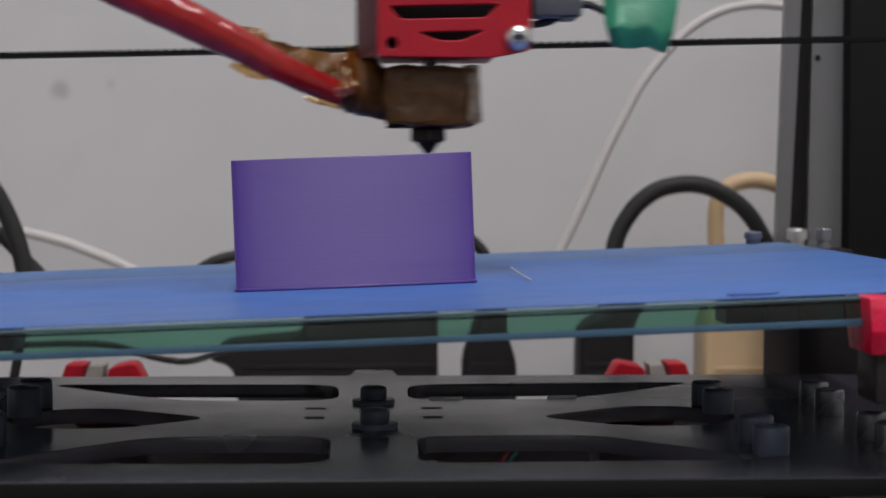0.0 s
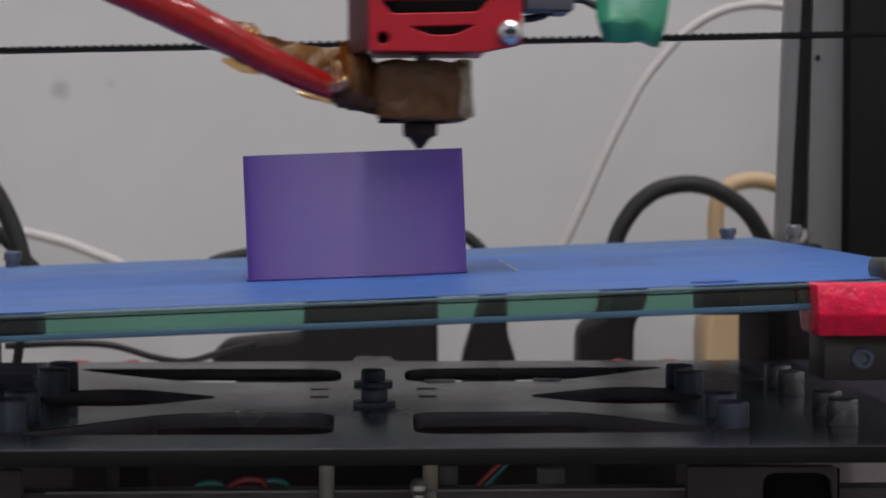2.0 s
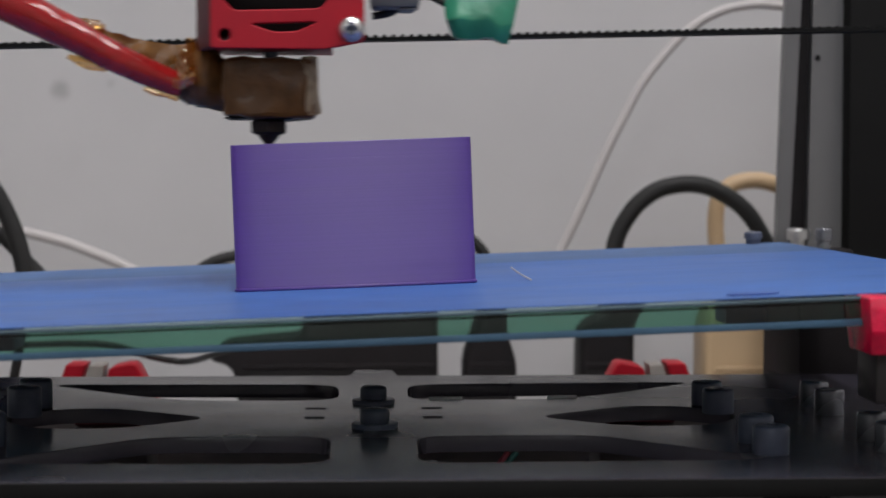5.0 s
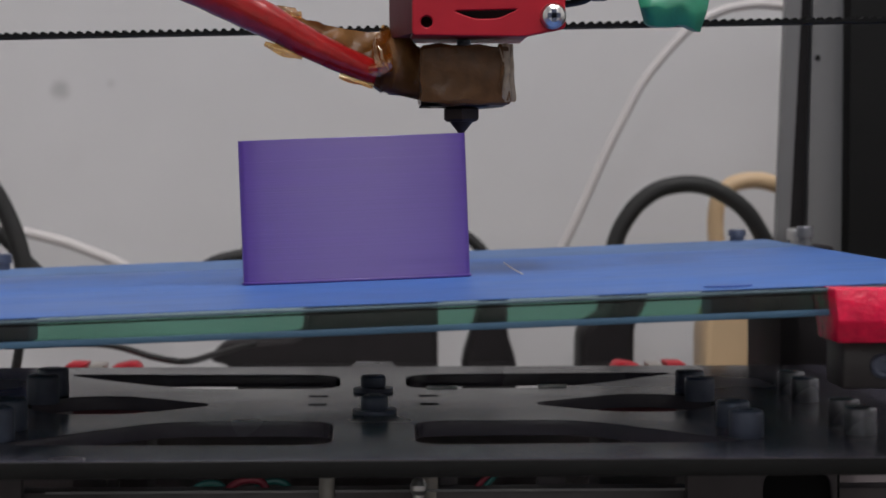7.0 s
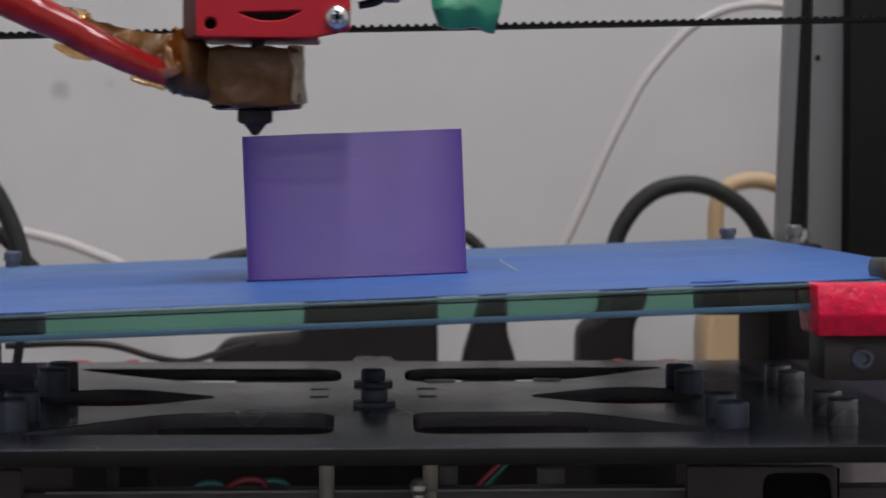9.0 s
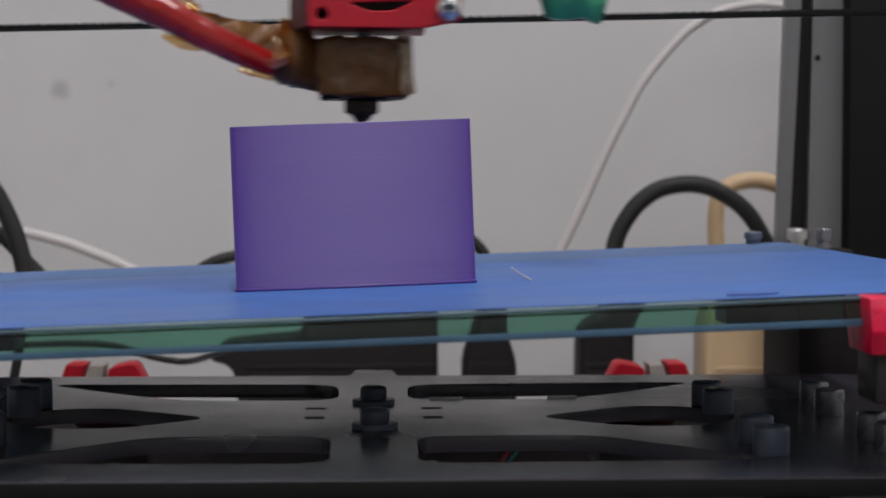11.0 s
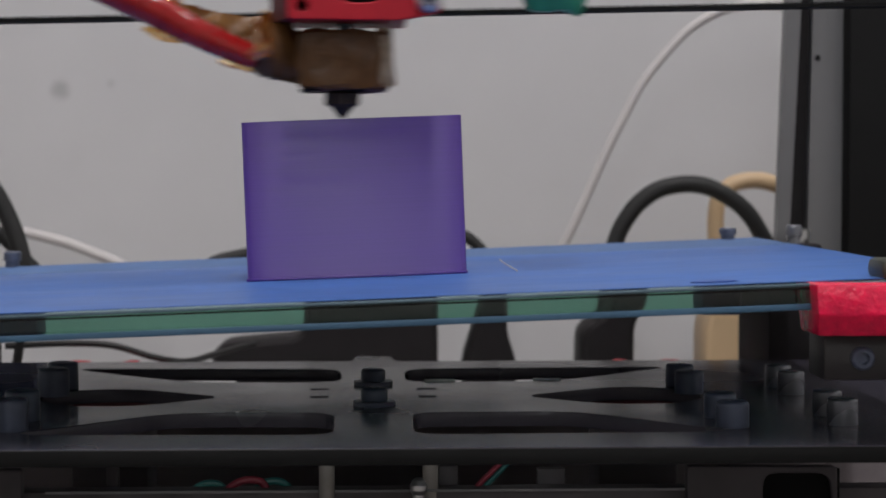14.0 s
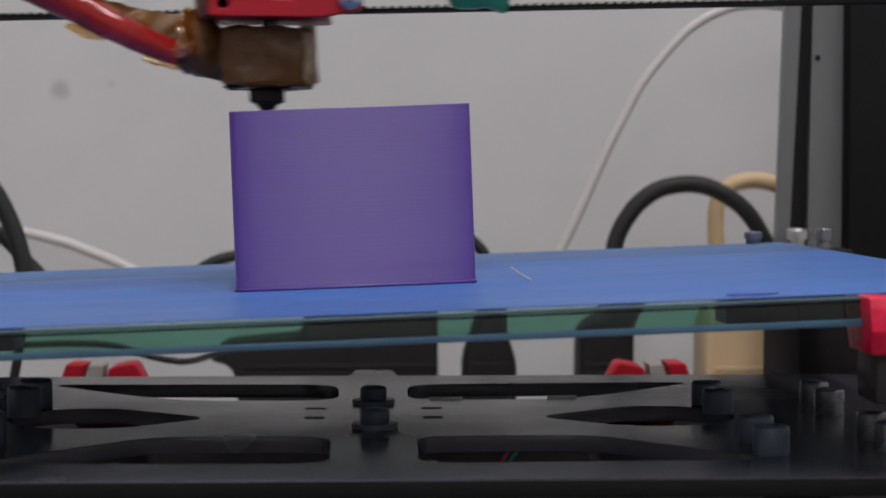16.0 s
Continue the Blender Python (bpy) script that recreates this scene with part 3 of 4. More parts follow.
    # loose film from the block up along the sleeve, crumpled
    upper = [(-0.0223, 0.1327), (-0.0189, 0.1326), (-0.0156, 0.1321), (-0.0146, 0.1302), (-0.0096, 0.1288), (-0.005, 0.1278), (-0.0007, 0.1272), (0.0017, 0.1273), (0.0037, 0.128), (0.005, 0.1256), (0.0074, 0.1249), (0.0101, 0.124)]
    lower = [(-0.0219, 0.1297), (-0.0183, 0.1292), (-0.0148, 0.1276), (-0.0119, 0.1262), (-0.0085, 0.1244), (-0.005, 0.1225), (-0.0016, 0.1203), (0.0013, 0.1186), (0.0036, 0.1166), (0.0057, 0.1149), (0.0075, 0.1141), (0.0094, 0.1134)]
    bm = bmesh.new()
    sheets = []
    for back in (0.0, 0.0003):
        grid = []
        for k in range(45):
            c = min(int(k / 4), len(upper) - 2)
            u = k / 4 - c
            (ax, az), (bx, bz), (cx, cz), (dx, dz) = upper[c], upper[c + 1], lower[c], lower[c + 1]
            col = []
            for r in range(9):
                v = r / 8
                x = (ax + (bx - ax) * u) * (1 - v) + (cx + (dx - cx) * u) * v
                z = (az + (bz - az) * u) * (1 - v) + (cz + (dz - cz) * u) * v
                dent = 0.0012 * noise.noise(Vector((x * 220, z * 420, 2))) + 0.0006 * noise.noise(Vector((x * 700, z * 900, 7)))
                edge = 0.0005 * noise.noise(Vector((x * 500, 3, 4))) * (1 - v)
                col.append(bm.verts.new((x, 0.3985 + 0.004 * (k / 44) + dent + back, z + edge)))
            grid.append(col)
        sheets.append(grid)
    for grid in sheets:
        for a, b in zip(grid, grid[1:]):
            for r in range(8):
                bm.faces.new((a[r], b[r], b[r + 1], a[r + 1]))
    for r in (0, 8):
        for k in range(44):
            bm.faces.new((sheets[0][k][r], sheets[0][k + 1][r], sheets[1][k + 1][r], sheets[1][k][r]))
    for k in (0, 44):
        for r in range(8):
            bm.faces.new((sheets[0][k][r], sheets[0][k][r + 1], sheets[1][k][r + 1], sheets[1][k][r]))
    part("tape_film", bm, AMBER, head, "crumpled amber film along the sleeve", TIP, limit=50)
    wrap([(0.0032, 0.402, 0.1275), (0.002, 0.399, 0.1246), (0.0024, 0.3965, 0.1215), (0.0031, 0.3965, 0.1186)], [0.0014, 0.0018, 0.0016, 0.0011], 0.7, KAPTON_CLEAR, "clear amber tape end")
    wrap([(0, 0.3975, 0.1193), (0.002, 0.3965, 0.1194), (0.0041, 0.3965, 0.1206)], [0.0010, 0.0014, 0.0010], 0.6, KAPTON_CLEAR)
    wrap([(-0.024, 0.397, 0.1315), (-0.0205, 0.397, 0.1303), (-0.0174, 0.397, 0.1301), (-0.0143, 0.398, 0.1306)], [0.0008, 0.0013, 0.0012, 0.0006], 0.8, KAPTON_CLEAR)
    wrap([(-0.0218, 0.398, 0.1246), (-0.019, 0.398, 0.1234), (-0.0162, 0.398, 0.1227), (-0.014, 0.398, 0.1218)], [0.0004, 0.0009, 0.0009, 0.0004], 0.8, KAPTON_CLEAR)
    wrap([(-0.0064, 0.4, 0.1184), (-0.0029, 0.4, 0.1173), (0.0006, 0.4, 0.1161)], [0.0006, 0.0011, 0.0006], 0.8, KAPTON_CLEAR)
    return head


HEAD = print_head()


# ---- the toothed belt that draws the head
BELT_AT = (0.0164, 0.4326, 0.12793)
BELT_TILT = -1.24


def timing_belt():
    belt = empty("timing_belt", BELT_AT, "black toothed rubber drive belt", "belt")
    part("band", box(-0.25, 0.25, -0.003, 0.003, -0.0007, 0.00005), BELT, belt, smooth=False)
    me = None
    for i in range(-95, 96):
        if me is None:
            bm = bmesh.new()
            prof = [(-0.00062, 0.00005), (-0.00048, 0.0004), (-0.00026, 0.0006), (0.00026, 0.0006), (0.00048, 0.0004), (0.00062, 0.00005)]
            a = [bm.verts.new((x, -0.003, z)) for x, z in prof]
            b = [bm.verts.new((x, 0.003, z)) for x, z in prof]
            bm.faces.new(a)
            bm.faces.new(list(reversed(b)))
            for k in range(len(prof)):
                j = (k + 1) % len(prof)
                bm.faces.new((a[k], b[k], b[j], a[j]))
            tooth = part("tooth", bm, BELT, belt, smooth=False)
            me = tooth.data
        else:
            tooth = new("tooth", me)
            tooth.parent = belt
        tooth.location = (i * 0.002, 0, 0)
    return belt


TIMING_BELT = timing_belt()


# ---- the frame of the printer, and what lies behind it
def frame_post():
    post = empty("frame_post", (0.1322, 0.575, 0.0787), "grey aluminium upright of the printer frame", "frame post")
    o = tuple(post.location)
    lean = [(0.1253, 0.1305, 0.1187, 0.1218, ALU, 0.570, "face"),
            (0.1328, 0.1411, 0.1294, 0.1416, ALU, 0.570, "face"),
            (0.1290, 0.1345, 0.1210, 0.1300, BLACK_PLASTIC, 0.575, "slot")]
    z1, z0 = 0.1932, 0.0
    for a, b, c, d, m, y, name in lean:
        bm = bmesh.new()
        vs = [bm.verts.new(p) for p in ((c, y, z0), (d, y, z0), (b, y, z1), (a, y, z1), (c, y + 0.004, z0), (d, y + 0.004, z0), (b, y + 0.004, z1), (a, y + 0.004, z1))]
        for q in ((0, 1, 2, 3), (5, 4, 7, 6), (0, 4, 5, 1), (3, 2, 6, 7), (0, 3, 7, 4), (1, 5, 6, 2)):
            bm.faces.new([vs[i] for i in q])
        part(name, bm, m, post, "brushed grey metal" if name == "face" else "dark channel", o, smooth=False)
    s = part("bolt", lathe([(0.0022, -0.004), (0.0022, 0), (0.0034, 0.0002), (0.0034, 0.0028), (0.0028, 0.0034)], (0.1262, 0.562, 0.08), 20), STEEL, post, "bright bolt", o)
    part("hole", lathe([(0.0009, 0.0003), (0.0009, -0.0002)], (0.1335, 0.57, 0.1341), 14, "y"), MATT_BLACK, post, "small dark hole", o)
    side = empty("side_panel", (0.1472, 0.56, 0.0792), "matt black side panel of the printer frame", "panel")
    part("panel", box(0.1411, 0.1411 + 0.09, 0.562, 0.60, 0.0, 0.1932, 0.001), MATT_BLACK, side, "", tuple(side.location))


frame_post()


def cable(name, points, r, material, label, category="cable", radii=None):
    return tagged(part(name, tube(points, r, 12, 10, radii), material, limit=70), label, category)


cable("white_cable", [(0.0619, 0.67, 0.063), (0.0672, 0.67, 0.0735), (0.0721, 0.67, 0.0836), (0.0773, 0.67, 0.0951), (0.0834, 0.67, 0.1087), (0.0887, 0.67, 0.1192), (0.0948, 0.67, 0.1305), (0.1021, 0.67, 0.1401), (0.1114, 0.67, 0.1498), (0.1217, 0.67, 0.1559), (0.1325, 0.67, 0.1585), (0.144, 0.67, 0.1582), (0.1554, 0.67, 0.1555)], 0.0013, WHITE_CABLE, "white cable looped against the wall", radii=[0.0016, 0.0016, 0.0016, 0.0016, 0.0016])
cable("white_cable", [(-0.1401, 0.7, 0.0802), (-0.1299, 0.7, 0.079), (-0.1218, 0.7, 0.0775), (-0.1117, 0.7, 0.0749), (-0.1015, 0.7, 0.0712), (-0.0924, 0.7, 0.0674), (-0.0832, 0.7, 0.0629), (-0.073, 0.7, 0.0565)], 0.0019, WHITE_CABLE, "white cable drooping behind the bed")
cable("black_cable", [(0.081, 0.66, 0.0502), (0.0825, 0.66, 0.062), (0.084, 0.66, 0.0727), (0.0856, 0.66, 0.0786), (0.0883, 0.66, 0.0838), (0.093, 0.66, 0.0897), (0.1, 0.66, 0.0942), (0.1087, 0.66, 0.0959), (0.1165, 0.66, 0.095), (0.124, 0.66, 0.0914), (0.1304, 0.66, 0.0862), (0.1351, 0.66, 0.0791), (0.1383, 0.66, 0.0717), (0.141, 0.66, 0.0579)], 0.003, RUBBER, "thick black power cable in an arc")
cable("beige_cable", [(0.1252, 0.68, 0.0445), (0.1247, 0.68, 0.0567), (0.1236, 0.68, 0.0728), (0.123, 0.68, 0.0829), (0.1245, 0.68, 0.0914), (0.1294, 0.68, 0.0958), (0.1369, 0.68, 0.0972), (0.144, 0.68, 0.0958), (0.1562, 0.68, 0.091)], 0.0030, BEIGE, "beige power cable bent behind the post")
cable("black_cable", [(-0.1239, 0.62, 0.0991), (-0.1186, 0.62, 0.091), (-0.1142, 0.62, 0.081), (-0.1116, 0.62, 0.0719), (-0.1098, 0.62, 0.061)], 0.0030, RUBBER, "black cable hanging beside the printer")
cable("black_cable", [(-0.126, 0.63, 0.0844), (-0.1197, 0.63, 0.0789), (-0.1143, 0.63, 0.0733), (-0.1079, 0.63, 0.0669), (-0.1006, 0.63, 0.0585)], 0.0022, RUBBER, "black cable hanging beside the printer")
cable("black_cable", [(-0.0688, 0.66, 0.0584), (-0.0553, 0.66, 0.0685), (-0.0437, 0.66, 0.0719), (-0.0185, 0.66, 0.0768), (0.0087, 0.66, 0.0806), (0.0281, 0.66, 0.0796), (0.0369, 0.66, 0.0747), (0.0418, 0.66, 0.066), (0.0457, 0.66, 0.0503)], 0.0020, RUBBER, "black cord of the adapter behind the box")
cable("thin_cable", [(-0.1059, 0.56, 0.0497), (-0.0879, 0.56, 0.0503), (-0.0749, 0.56, 0.0496), (-0.0634, 0.56, 0.0463), (-0.0536, 0.56, 0.0449), (-0.0469, 0.6, 0.0438), (-0.0381, 0.63, 0.0439)], 0.0010, RUBBER, "thin dark cable under the glass")
cable("thin_cable", [(-0.1013, 0.56, 0.0533), (-0.1026, 0.56, 0.0451), (-0.1043, 0.56, 0.0369)], 0.0014, RUBBER, "thin dark cable under the glass")


# plugs and the power strip behind the printer
def plug(name, outline, y, depth, material, label, rib):
    """A moulded plug: its body, and a ridge across it."""
    xs = [x for x, z in outline]
    at = (sum(xs) / len(xs), y + depth / 2, min(z for x, z in outline))
    thing = empty(name, at, label, "plug")
    me = sheet("body", [rounded(outline, 0.004)], depth, 0.002, upright=True)
    me.transform(Matrix.Translation((0, y, 0)))
    part("body", me, material, thing, "", at)
    x0, x1, z = rib
    part("ridge", box(x0, x1, y - 0.0008, y + 0.002, z - 0.0008, z + 0.0008, 0.0004), material, thing, "", at)
    return thing


plug("power_adapter", [(-0.0444, 0.0275), (-0.0463, 0.0351), (-0.0549, 0.0374), (-0.0496, 0.0428), (-0.0227, 0.0452), (-0.0214, 0.066), (0.0225, 0.066), (0.0227, 0.0139), (-0.0444, 0.0141)], 0.64, 0.03, BLACK_PLASTIC, "black power adapter plugged into the strip", (-0.0425, 0.0216, 0.0353))
plug("power_plug", [(0.0401, 0.0651), (0.0458, 0.0651), (0.046, 0.0537), (0.0458, 0.0461), (0.0491, 0.0366), (0.0489, 0.0138), (0.0315, 0.0139), (0.0314, 0.0367), (0.0345, 0.0462)], 0.64, 0.025, BLACK_PLASTIC, "black moulded plug with a narrowed neck", (0.033, 0.0478, 0.0355))
plug("power_plug", [(0.0815, 0.065), (0.0937, 0.065), (0.093, 0.0555), (0.0888, 0.049), (0.0882, 0.0136), (0.0703, 0.0137), (0.0709, 0.0472), (0.0812, 0.054)], 0.64, 0.025, BLACK_PLASTIC, "black moulded plug with a thick body", (0.0721, 0.0862, 0.0354))
plug("power_plug", [(0.1150, 0.0554), (0.1335, 0.0554), (0.137, 0.0480), (0.137, 0.0134), (0.1125, 0.0135), (0.1125, 0.0470)], 0.64, 0.025, BEIGE, "beige moulded power plug", (0.116, 0.134, 0.0340))
strip = empty("power_strip", (0.02, 0.63, 0), "white power strip lying behind the printer", "power strip")
part("body", box(-0.12, 0.16, -0.04, 0.045, 0.0, 0.014, 0.003), WHITE_PLASTIC, strip)


def zip_clamp(px0, f=1):
    def o(line):
        return [(f * x, z) for x, z in (line if f > 0 else reversed(line))]
    c = empty("bearing_clamp", px0, "red plastic clamp with a grey cable tie", "clamp")
    a = sheet("jaw", [rounded(o([(-0.0135, -0.012), (-0.0092, 0), (-0.0035, 0.0), (-0.0072, -0.012)]), 0.0008)], 0.012, 0.0006, upright=True)
    part("jaw", a, RED, c)
    b = sheet("jaw", [rounded(o([(0.0012, -0.012), (0.0028, -0.001), (0.0105, 0.0005), (0.0168, -0.012)]), 0.002)], 0.012, 0.0006, upright=True)
    part("jaw", b, RED, c)
    t = sheet("cable_tie", [o([(-0.0062, -0.012), (-0.0002, -0.012), (0.0016, -0.0004), (-0.0025, -0.0004)])], 0.011, 0.0003, upright=True)
    part("cable_tie", t, SPACER, c, "grey cable tie")
    part("stem", box(-0.004, 0.006, 0.001, 0.010, -px0[2], -0.0115), BLACK_PLASTIC, c)


zip_clamp((-0.0778, 0.55, 0.0452))
zip_clamp((0.0819, 0.55, 0.0449), -1)


# lower frame under the bed
def lower_frame():
    f = empty("lower_frame", (0, 0.42, 0), "dark lower frame of the printer under the bed", "printer frame")
    o = (0, 0.42, 0)
    part("front_rail", box(-0.2, 0.2, 0.395, 0.402, 0.004, 0.0342, 0.0005), LOWER, f, "", o)
    part("rail_edge", box(-0.0667, 0.0673, 0.3938, 0.3945, 0.034, 0.0345), ALU, f, "thin bright metal edge", o)
    # rail and panel coloured paler still, for haze seen in the slots
    part("back_rail", box(-0.2, 0.2, 0.50, 0.507, 0.004, 0.0395, 0.0005), HAZE_BASE, f, "", o)
    part("base_panel", box(-0.2, 0.2, 0.36, 0.53, 0.0, 0.004), HAZE_BASE, f, "", o)
    rim = rounded([(0.0653, 0.0393), (0.0966, 0.0391), (0.0968, 0.0174), (0.0654, 0.0176)], 0.001)
    hole = rounded([(0.0811, 0.0378), (0.0952, 0.0377), (0.0963, 0.0198), (0.0814, 0.0199)], 0.003)
    me = sheet("corner_bracket", [rim, hole], 0.003, 0.0003, upright=True)
    me.transform(Matrix.Translation((0, 0.392, 0)))
    part("corner_bracket", me, LOWER, f, "dark bracket with a rounded opening", o)
    me = sheet("corner_bracket", [[(0.0012 - x - 0.007, z) for x, z in reversed(line)] for line in (rim, hole)], 0.003, 0.0003, upright=True)
    me.transform(Matrix.Translation((0, 0.392, 0)))
    part("corner_bracket", me, LOWER, f, "dark bracket with a rounded opening", o)
    for x0, x1 in ((0.0785, 0.0975), (-0.1055, -0.0825)):
        part("motor", box(x0, x1, 0.3932, 0.3948, 0.015, 0.0385, 0.0003), MATT_BLACK, f, "black motor behind the bracket", o)
    for px, m in (((-0.009, 0.392, 0.0362), SPACER), ((0.0124, 0.396, 0.0361), SPACER)):
        part("spacer", lathe([(0.0014, 0.010), (0.0016, 0.0095), (0.0016, -0.012), (0.0013, -0.0125)], (px[0], px[1], px[2] - 0.006), 16), m, f, "pale plastic spacer", o)
    c = (0.0098, 0.39, 0.0357)
    part("cap_nut", lathe([(0.0006, 0.0019), (0.0013, 0.0014), (0.0018, 0.0004), (0.0018, -0.0006), (0.0012, -0.0016), (0.0012, -0.006)], c, 18), STEEL, f, "bright domed nut", o)
    for sx, half, sz in ((-0.055, 0.0012, 0.0357), (0.0388, 0.0030, 0.0343), (0.0166, 0.0021, 0.0350)):
        part("strut", box(sx - half, sx + half, 0.409, 0.412, 0.004, sz + 0.002, 0.0003), LOWER, f, "", o)


lower_frame()
cable("red_wire", [(-0.0312, 0.4, 0.0316), (-0.0297, 0.4, 0.0338), (-0.0276, 0.4, 0.0353), (-0.0249, 0.4, 0.0358), (-0.0227, 0.4, 0.0352), (-0.0215, 0.4, 0.0333)], 0.0008, WIRE_RED, "faded red wire bowed under the bed")
cable("teal_wire", [(-0.0386, 0.402, 0.0313), (-0.0372, 0.402, 0.0333), (-0.0348, 0.402, 0.0346), (-0.0322, 0.402, 0.0346), (-0.0306, 0.402, 0.0333), (-0.0299, 0.402, 0.0312)], 0.0008, TEAL, "teal wire bowed under the bed")
cable("teal_wire", [(-0.0256, 0.402, 0.0312), (-0.0242, 0.402, 0.0335), (-0.0216, 0.402, 0.035), (-0.0189, 0.402, 0.035), (-0.0169, 0.402, 0.0334), (-0.0159, 0.402, 0.0312)], 0.0008, TEAL, "teal wire bowed under the bed")
cable("red_wire", [(0.0209, 0.4, 0.0319), (0.023, 0.4, 0.0348), (0.0266, 0.4, 0.0384), (0.0289, 0.4, 0.0414)], 0.0006, WIRE_RED, "red wire rising under the bed")
cable("teal_wire", [(0.0225, 0.401, 0.0317), (0.0248, 0.401, 0.0347), (0.0282, 0.401, 0.0382), (0.0308, 0.401, 0.0412)], 0.0006, TEAL, "teal wire rising under the bed")
for k, (a, b) in enumerate(((0.0174, 0.0294), (0.0570, 0.0642))):
    part("socket", box(a - 0.02, b - 0.02, -0.038, 0.005, 0.0142, 0.0245, 0.001), WHITE_PLASTIC, strip, "white socket block")
for x0, x1 in ((-0.0709, -0.0527), (0.0545, 0.0736)):
    blk = empty("bearing_holder", ((x0 + x1) / 2, 0.465, 0.004), "red plastic bearing holder under the plate", "bearing holder", "bearing holders")
    w = (x1 - x0) / 2
    part("base", box(-w, w, -0.010, 0.010, 0, 0.0353, 0.001), LOWER, blk)
    part("cap", box(-w, w, -0.010, 0.010, 0.0355, 0.0438, 0.002), DARK_RED, blk, "dark red plastic cap")


# ---- what moves: seconds, the nozzle across in mm, the bed back in mm.
# The nozzle runs round the box at an even pace: along the front wall with the bed back, then down one side,
# along the rear wall with the bed forward, and up the other side.
WEST, EAST, DEEP = -26.2, 19.1, 35.0
WIDE = EAST - WEST
LAP = 2 * (WIDE + DEEP)


def along(s):
    """Across and back, s mm along the lap."""
    s %= LAP
    if s < WIDE:
        return WEST + s, DEEP
    if s < WIDE + DEEP:
        return EAST, DEEP - (s - WIDE)
    if s < 2 * WIDE + DEEP:
        return EAST - (s - WIDE - DEEP), 0.0
    return WEST, s - 2 * WIDE - DEEP


def lap_place(x, y):
    """How far along the lap the nearest place to x, y lies."""
    xx, yy = min(max(x, WEST), EAST), min(max(y, 0.0), DEEP)
    return min((math.hypot(x - xx, y - DEEP), xx - WEST), (math.hypot(x - EAST, y - yy), WIDE + DEEP - yy),
               (math.hypot(x - xx, y), WIDE + DEEP + EAST - xx), (math.hypot(x - WEST, y - yy), 2 * WIDE + DEEP + yy))[1]


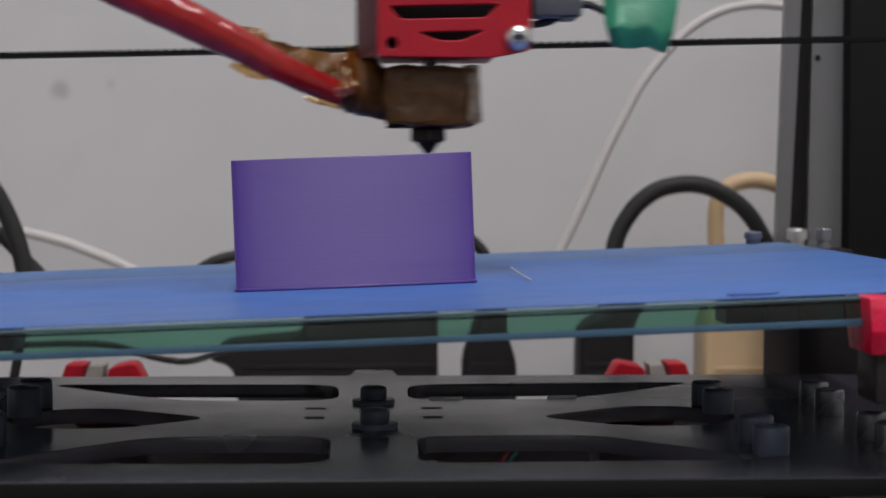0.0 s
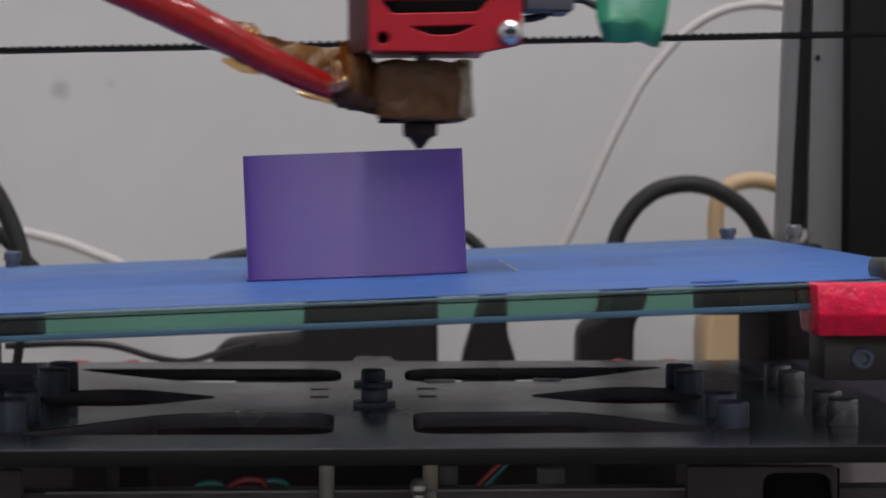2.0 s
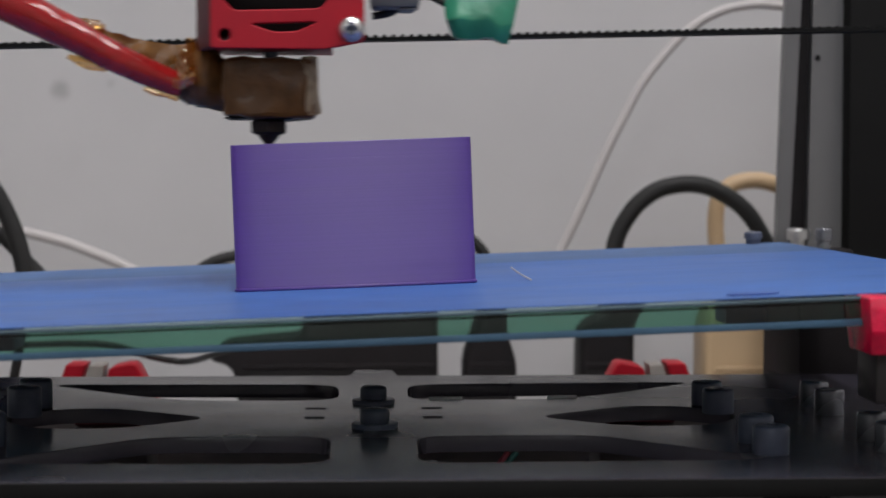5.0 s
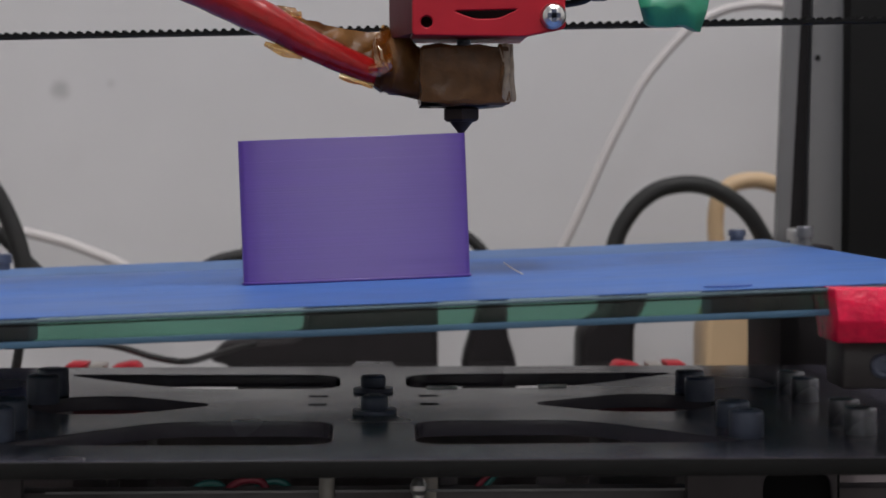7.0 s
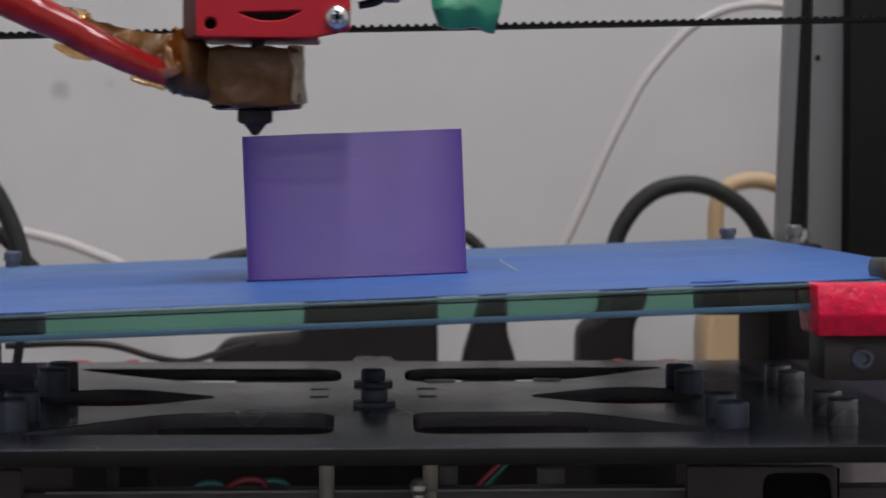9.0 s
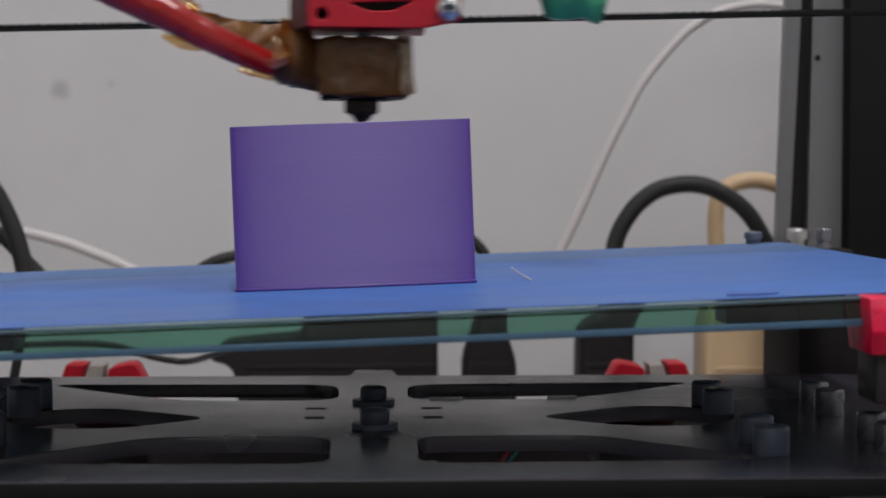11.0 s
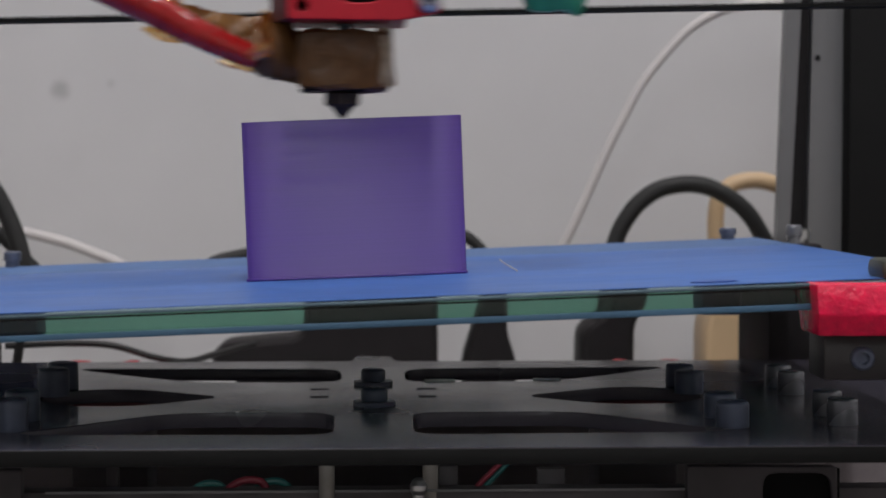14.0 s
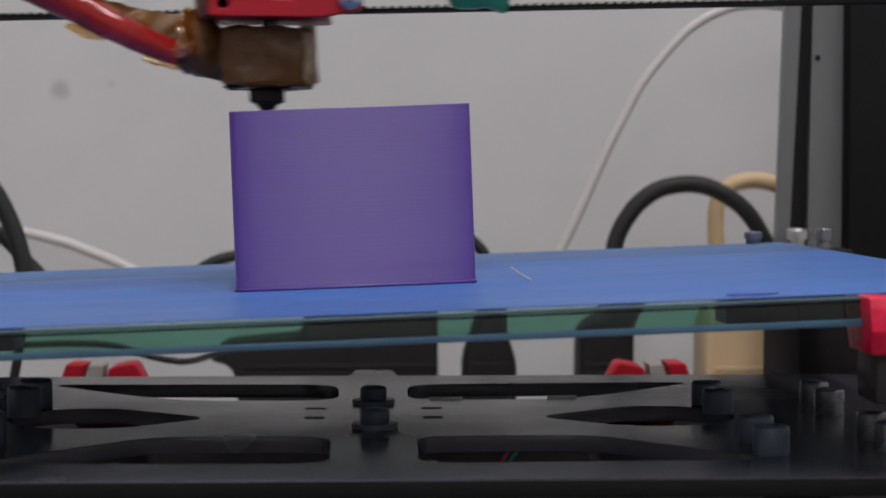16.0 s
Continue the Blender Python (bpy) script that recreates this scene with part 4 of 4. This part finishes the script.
def motions():
    rows = [
        (0.0, 12.1, 0.0), (0.1, -25.8, 12.2), (0.2, -2.0, 35.0), (0.3, 19.1, 5.2), (0.4, -9.6, 0.0), (0.5, -24.9, 35.0),
        (0.6, 18.1, 35.0), (0.7, 14.3, 0.0), (0.8, -25.8, 3.5), (0.9, -5.8, 35.0), (1.0, 19.3, 5.2), (1.1, -5.8, 0.0),
        (1.2, -26.3, 35.0), (1.3, 14.3, 35.0), (1.4, 18.1, 1.8), (1.5, -25.4, 0.0), (1.6, -9.6, 35.0), (1.7, 19.1, 14.0),
        (1.8, -1.5, 0.0), (1.9, -26.3, 31.5), (2.0, 10.4, 35.0), (2.1, 19.1, 0.0), (2.2, -23.5, 0.0), (2.3, -12.0, 35.0),
        (2.4, 19.1, 15.8), (2.5, 0.8, 0.0), (2.6, -26.3, 31.5), (2.7, 8.1, 35.0), (2.8, 18.6, 0.0), (2.9, -19.2, 0.0),
        (3.0, -16.1, 35.0), (3.1, 18.6, 24.5), (3.2, 4.2, 0.0), (3.3, -26.3, 19.2), (3.4, 3.8, 35.0), (3.5, 19.0, 0.0),
        (3.6, -15.4, 0.0), (3.7, -20.1, 35.0), (3.8, 19.1, 31.5), (3.9, 8.5, 3.5), (4.0, -25.9, 12.1), (4.1, -0.1, 35.0),
        (4.2, 19.1, 0.0), (6.3, 19.1, 14.7), (6.4, -1.0, 0.0), (6.5, -25.9, 29.8), (6.6, 9.5, 35.0), (6.7, 19.1, 0.0),
        (6.8, -21.1, 0.0), (6.9, -14.4, 33.2), (7.0, 19.4, 21.5), (7.1, 2.8, 0.0), (7.2, -25.8, 29.8), (7.3, 7.6, 35.0),
        (7.4, 19.1, 0.0), (7.5, -19.0, 0.0), (7.6, -16.3, 35.0), (7.7, 19.1, 24.5), (7.8, 4.7, 1.8), (7.9, -25.8, 17.5),
        (8.0, 4.0, 35.0), (8.1, 18.6, 7.0), (8.2, -15.4, 0.0), (8.3, -20.1, 35.0), (8.4, 19.1, 31.5), (8.5, 8.7, 0.0),
        (8.6, -26.3, 17.5), (8.7, -0.1, 35.0), (8.8, 19.1, 3.5), (8.9, -11.5, 0.0), (9.0, -24.0, 35.0), (9.1, 19.1, 35.0),
        (9.2, 12.4, 0.0), (11.3, 19.1, 3.5), (11.4, -21.1, 0.0), (11.5, -13.8, 35.0), (11.6, 19.1, 21.0), (11.7, 2.3, 0.0),
        (11.8, -26.3, 22.8), (11.9, 6.1, 33.2), (12.0, 19.0, 0.0), (12.1, -17.3, 0.0), (12.2, -17.7, 35.0), (12.3, 19.1, 29.8),
        (12.4, 6.6, 0.0), (12.5, -26.2, 16.1), (12.6, 1.8, 35.0), (12.7, 18.6, 0.0), (12.8, -13.4, 1.8), (12.9, -22.0, 35.0),
        (13.0, 19.1, 33.6), (13.1, 10.0, 0.0), (13.2, -26.3, 7.0), (13.3, -2.0, 35.0), (13.4, 19.1, 0.0), (13.5, -9.6, 0.0),
        (13.6, -25.4, 35.0), (13.7, 18.1, 33.2), (13.8, 14.3, 3.5), (13.9, -26.3, 0.0), (14.0, -5.8, 35.0), (14.1, 19.1, 8.8),
        (14.2, -7.7, 0.0), (14.3, -26.3, 35.0), (14.4, 15.7, 33.2), (14.5, 16.2, 0.0), (14.6, -26.3, 10.5), (14.7, -6.3, 35.0),
        (14.8, 19.1, 7.0), (14.9, -5.8, 0.0), (15.0, -26.3, 35.0), (15.1, 13.6, 35.0), (15.2, 18.6, 0.0), (15.3, -25.5, 0.0),
        (15.4, -10.1, 35.0), (15.5, 19.3, 13.5), (15.6, -1.9, 0.0), (15.7, -26.2, 33.2), (15.8, 9.9, 35.0), (15.9, 18.6, 0.0),
        (16.0, -21.5, 0.0),
    ]
    # unrolled: about 45 mm of wall in a tenth of a second
    run = []
    for t, x, y in rows:
        s = lap_place(x, y)
        if run:
            ahead = run[-1][1] + 454 * (t - run[-1][0])
            s += LAP * round((ahead - s) / LAP)
        run.append((t, s))
    bed, box_, top, head, belt, thread = [], [], [], [], [], []
    tilt = radians(-TILT)
    for k in range(16 * FPS + 1):
        t = k / FPS
        s = float(np.interp(t, [a for a, b in run], [b for a, b in run]))
        x, y = (v / 1000 for v in along(s))
        rise = 0.000583 * t
        bed.append((t, pose(0, y, 0)))
        box_.append((t, pose(-0.0027, 0.3855 + y, BED_Z, 0, TILT, 0)))
        top.append((t, pose(0, 0, 0.0012 + rise)))
        head.append((t, pose(x, TIP[1], BED_Z + (x + 0.0027) * math.tan(tilt) + 0.0254 + rise)))
        belt.append((t, pose(BELT_AT[0] + x, BELT_AT[1], BELT_AT[2] + x * 0.044 + rise, 0, BELT_TILT, 0)))
        thread.append((t, pose(0, y, 0)))
    walk(BED, bed)
    walk(BOX, box_)
    walk(BOX_TOP, top)
    walk(HEAD, head)
    walk(TIMING_BELT, belt)
    walk(strand, thread)


motions()
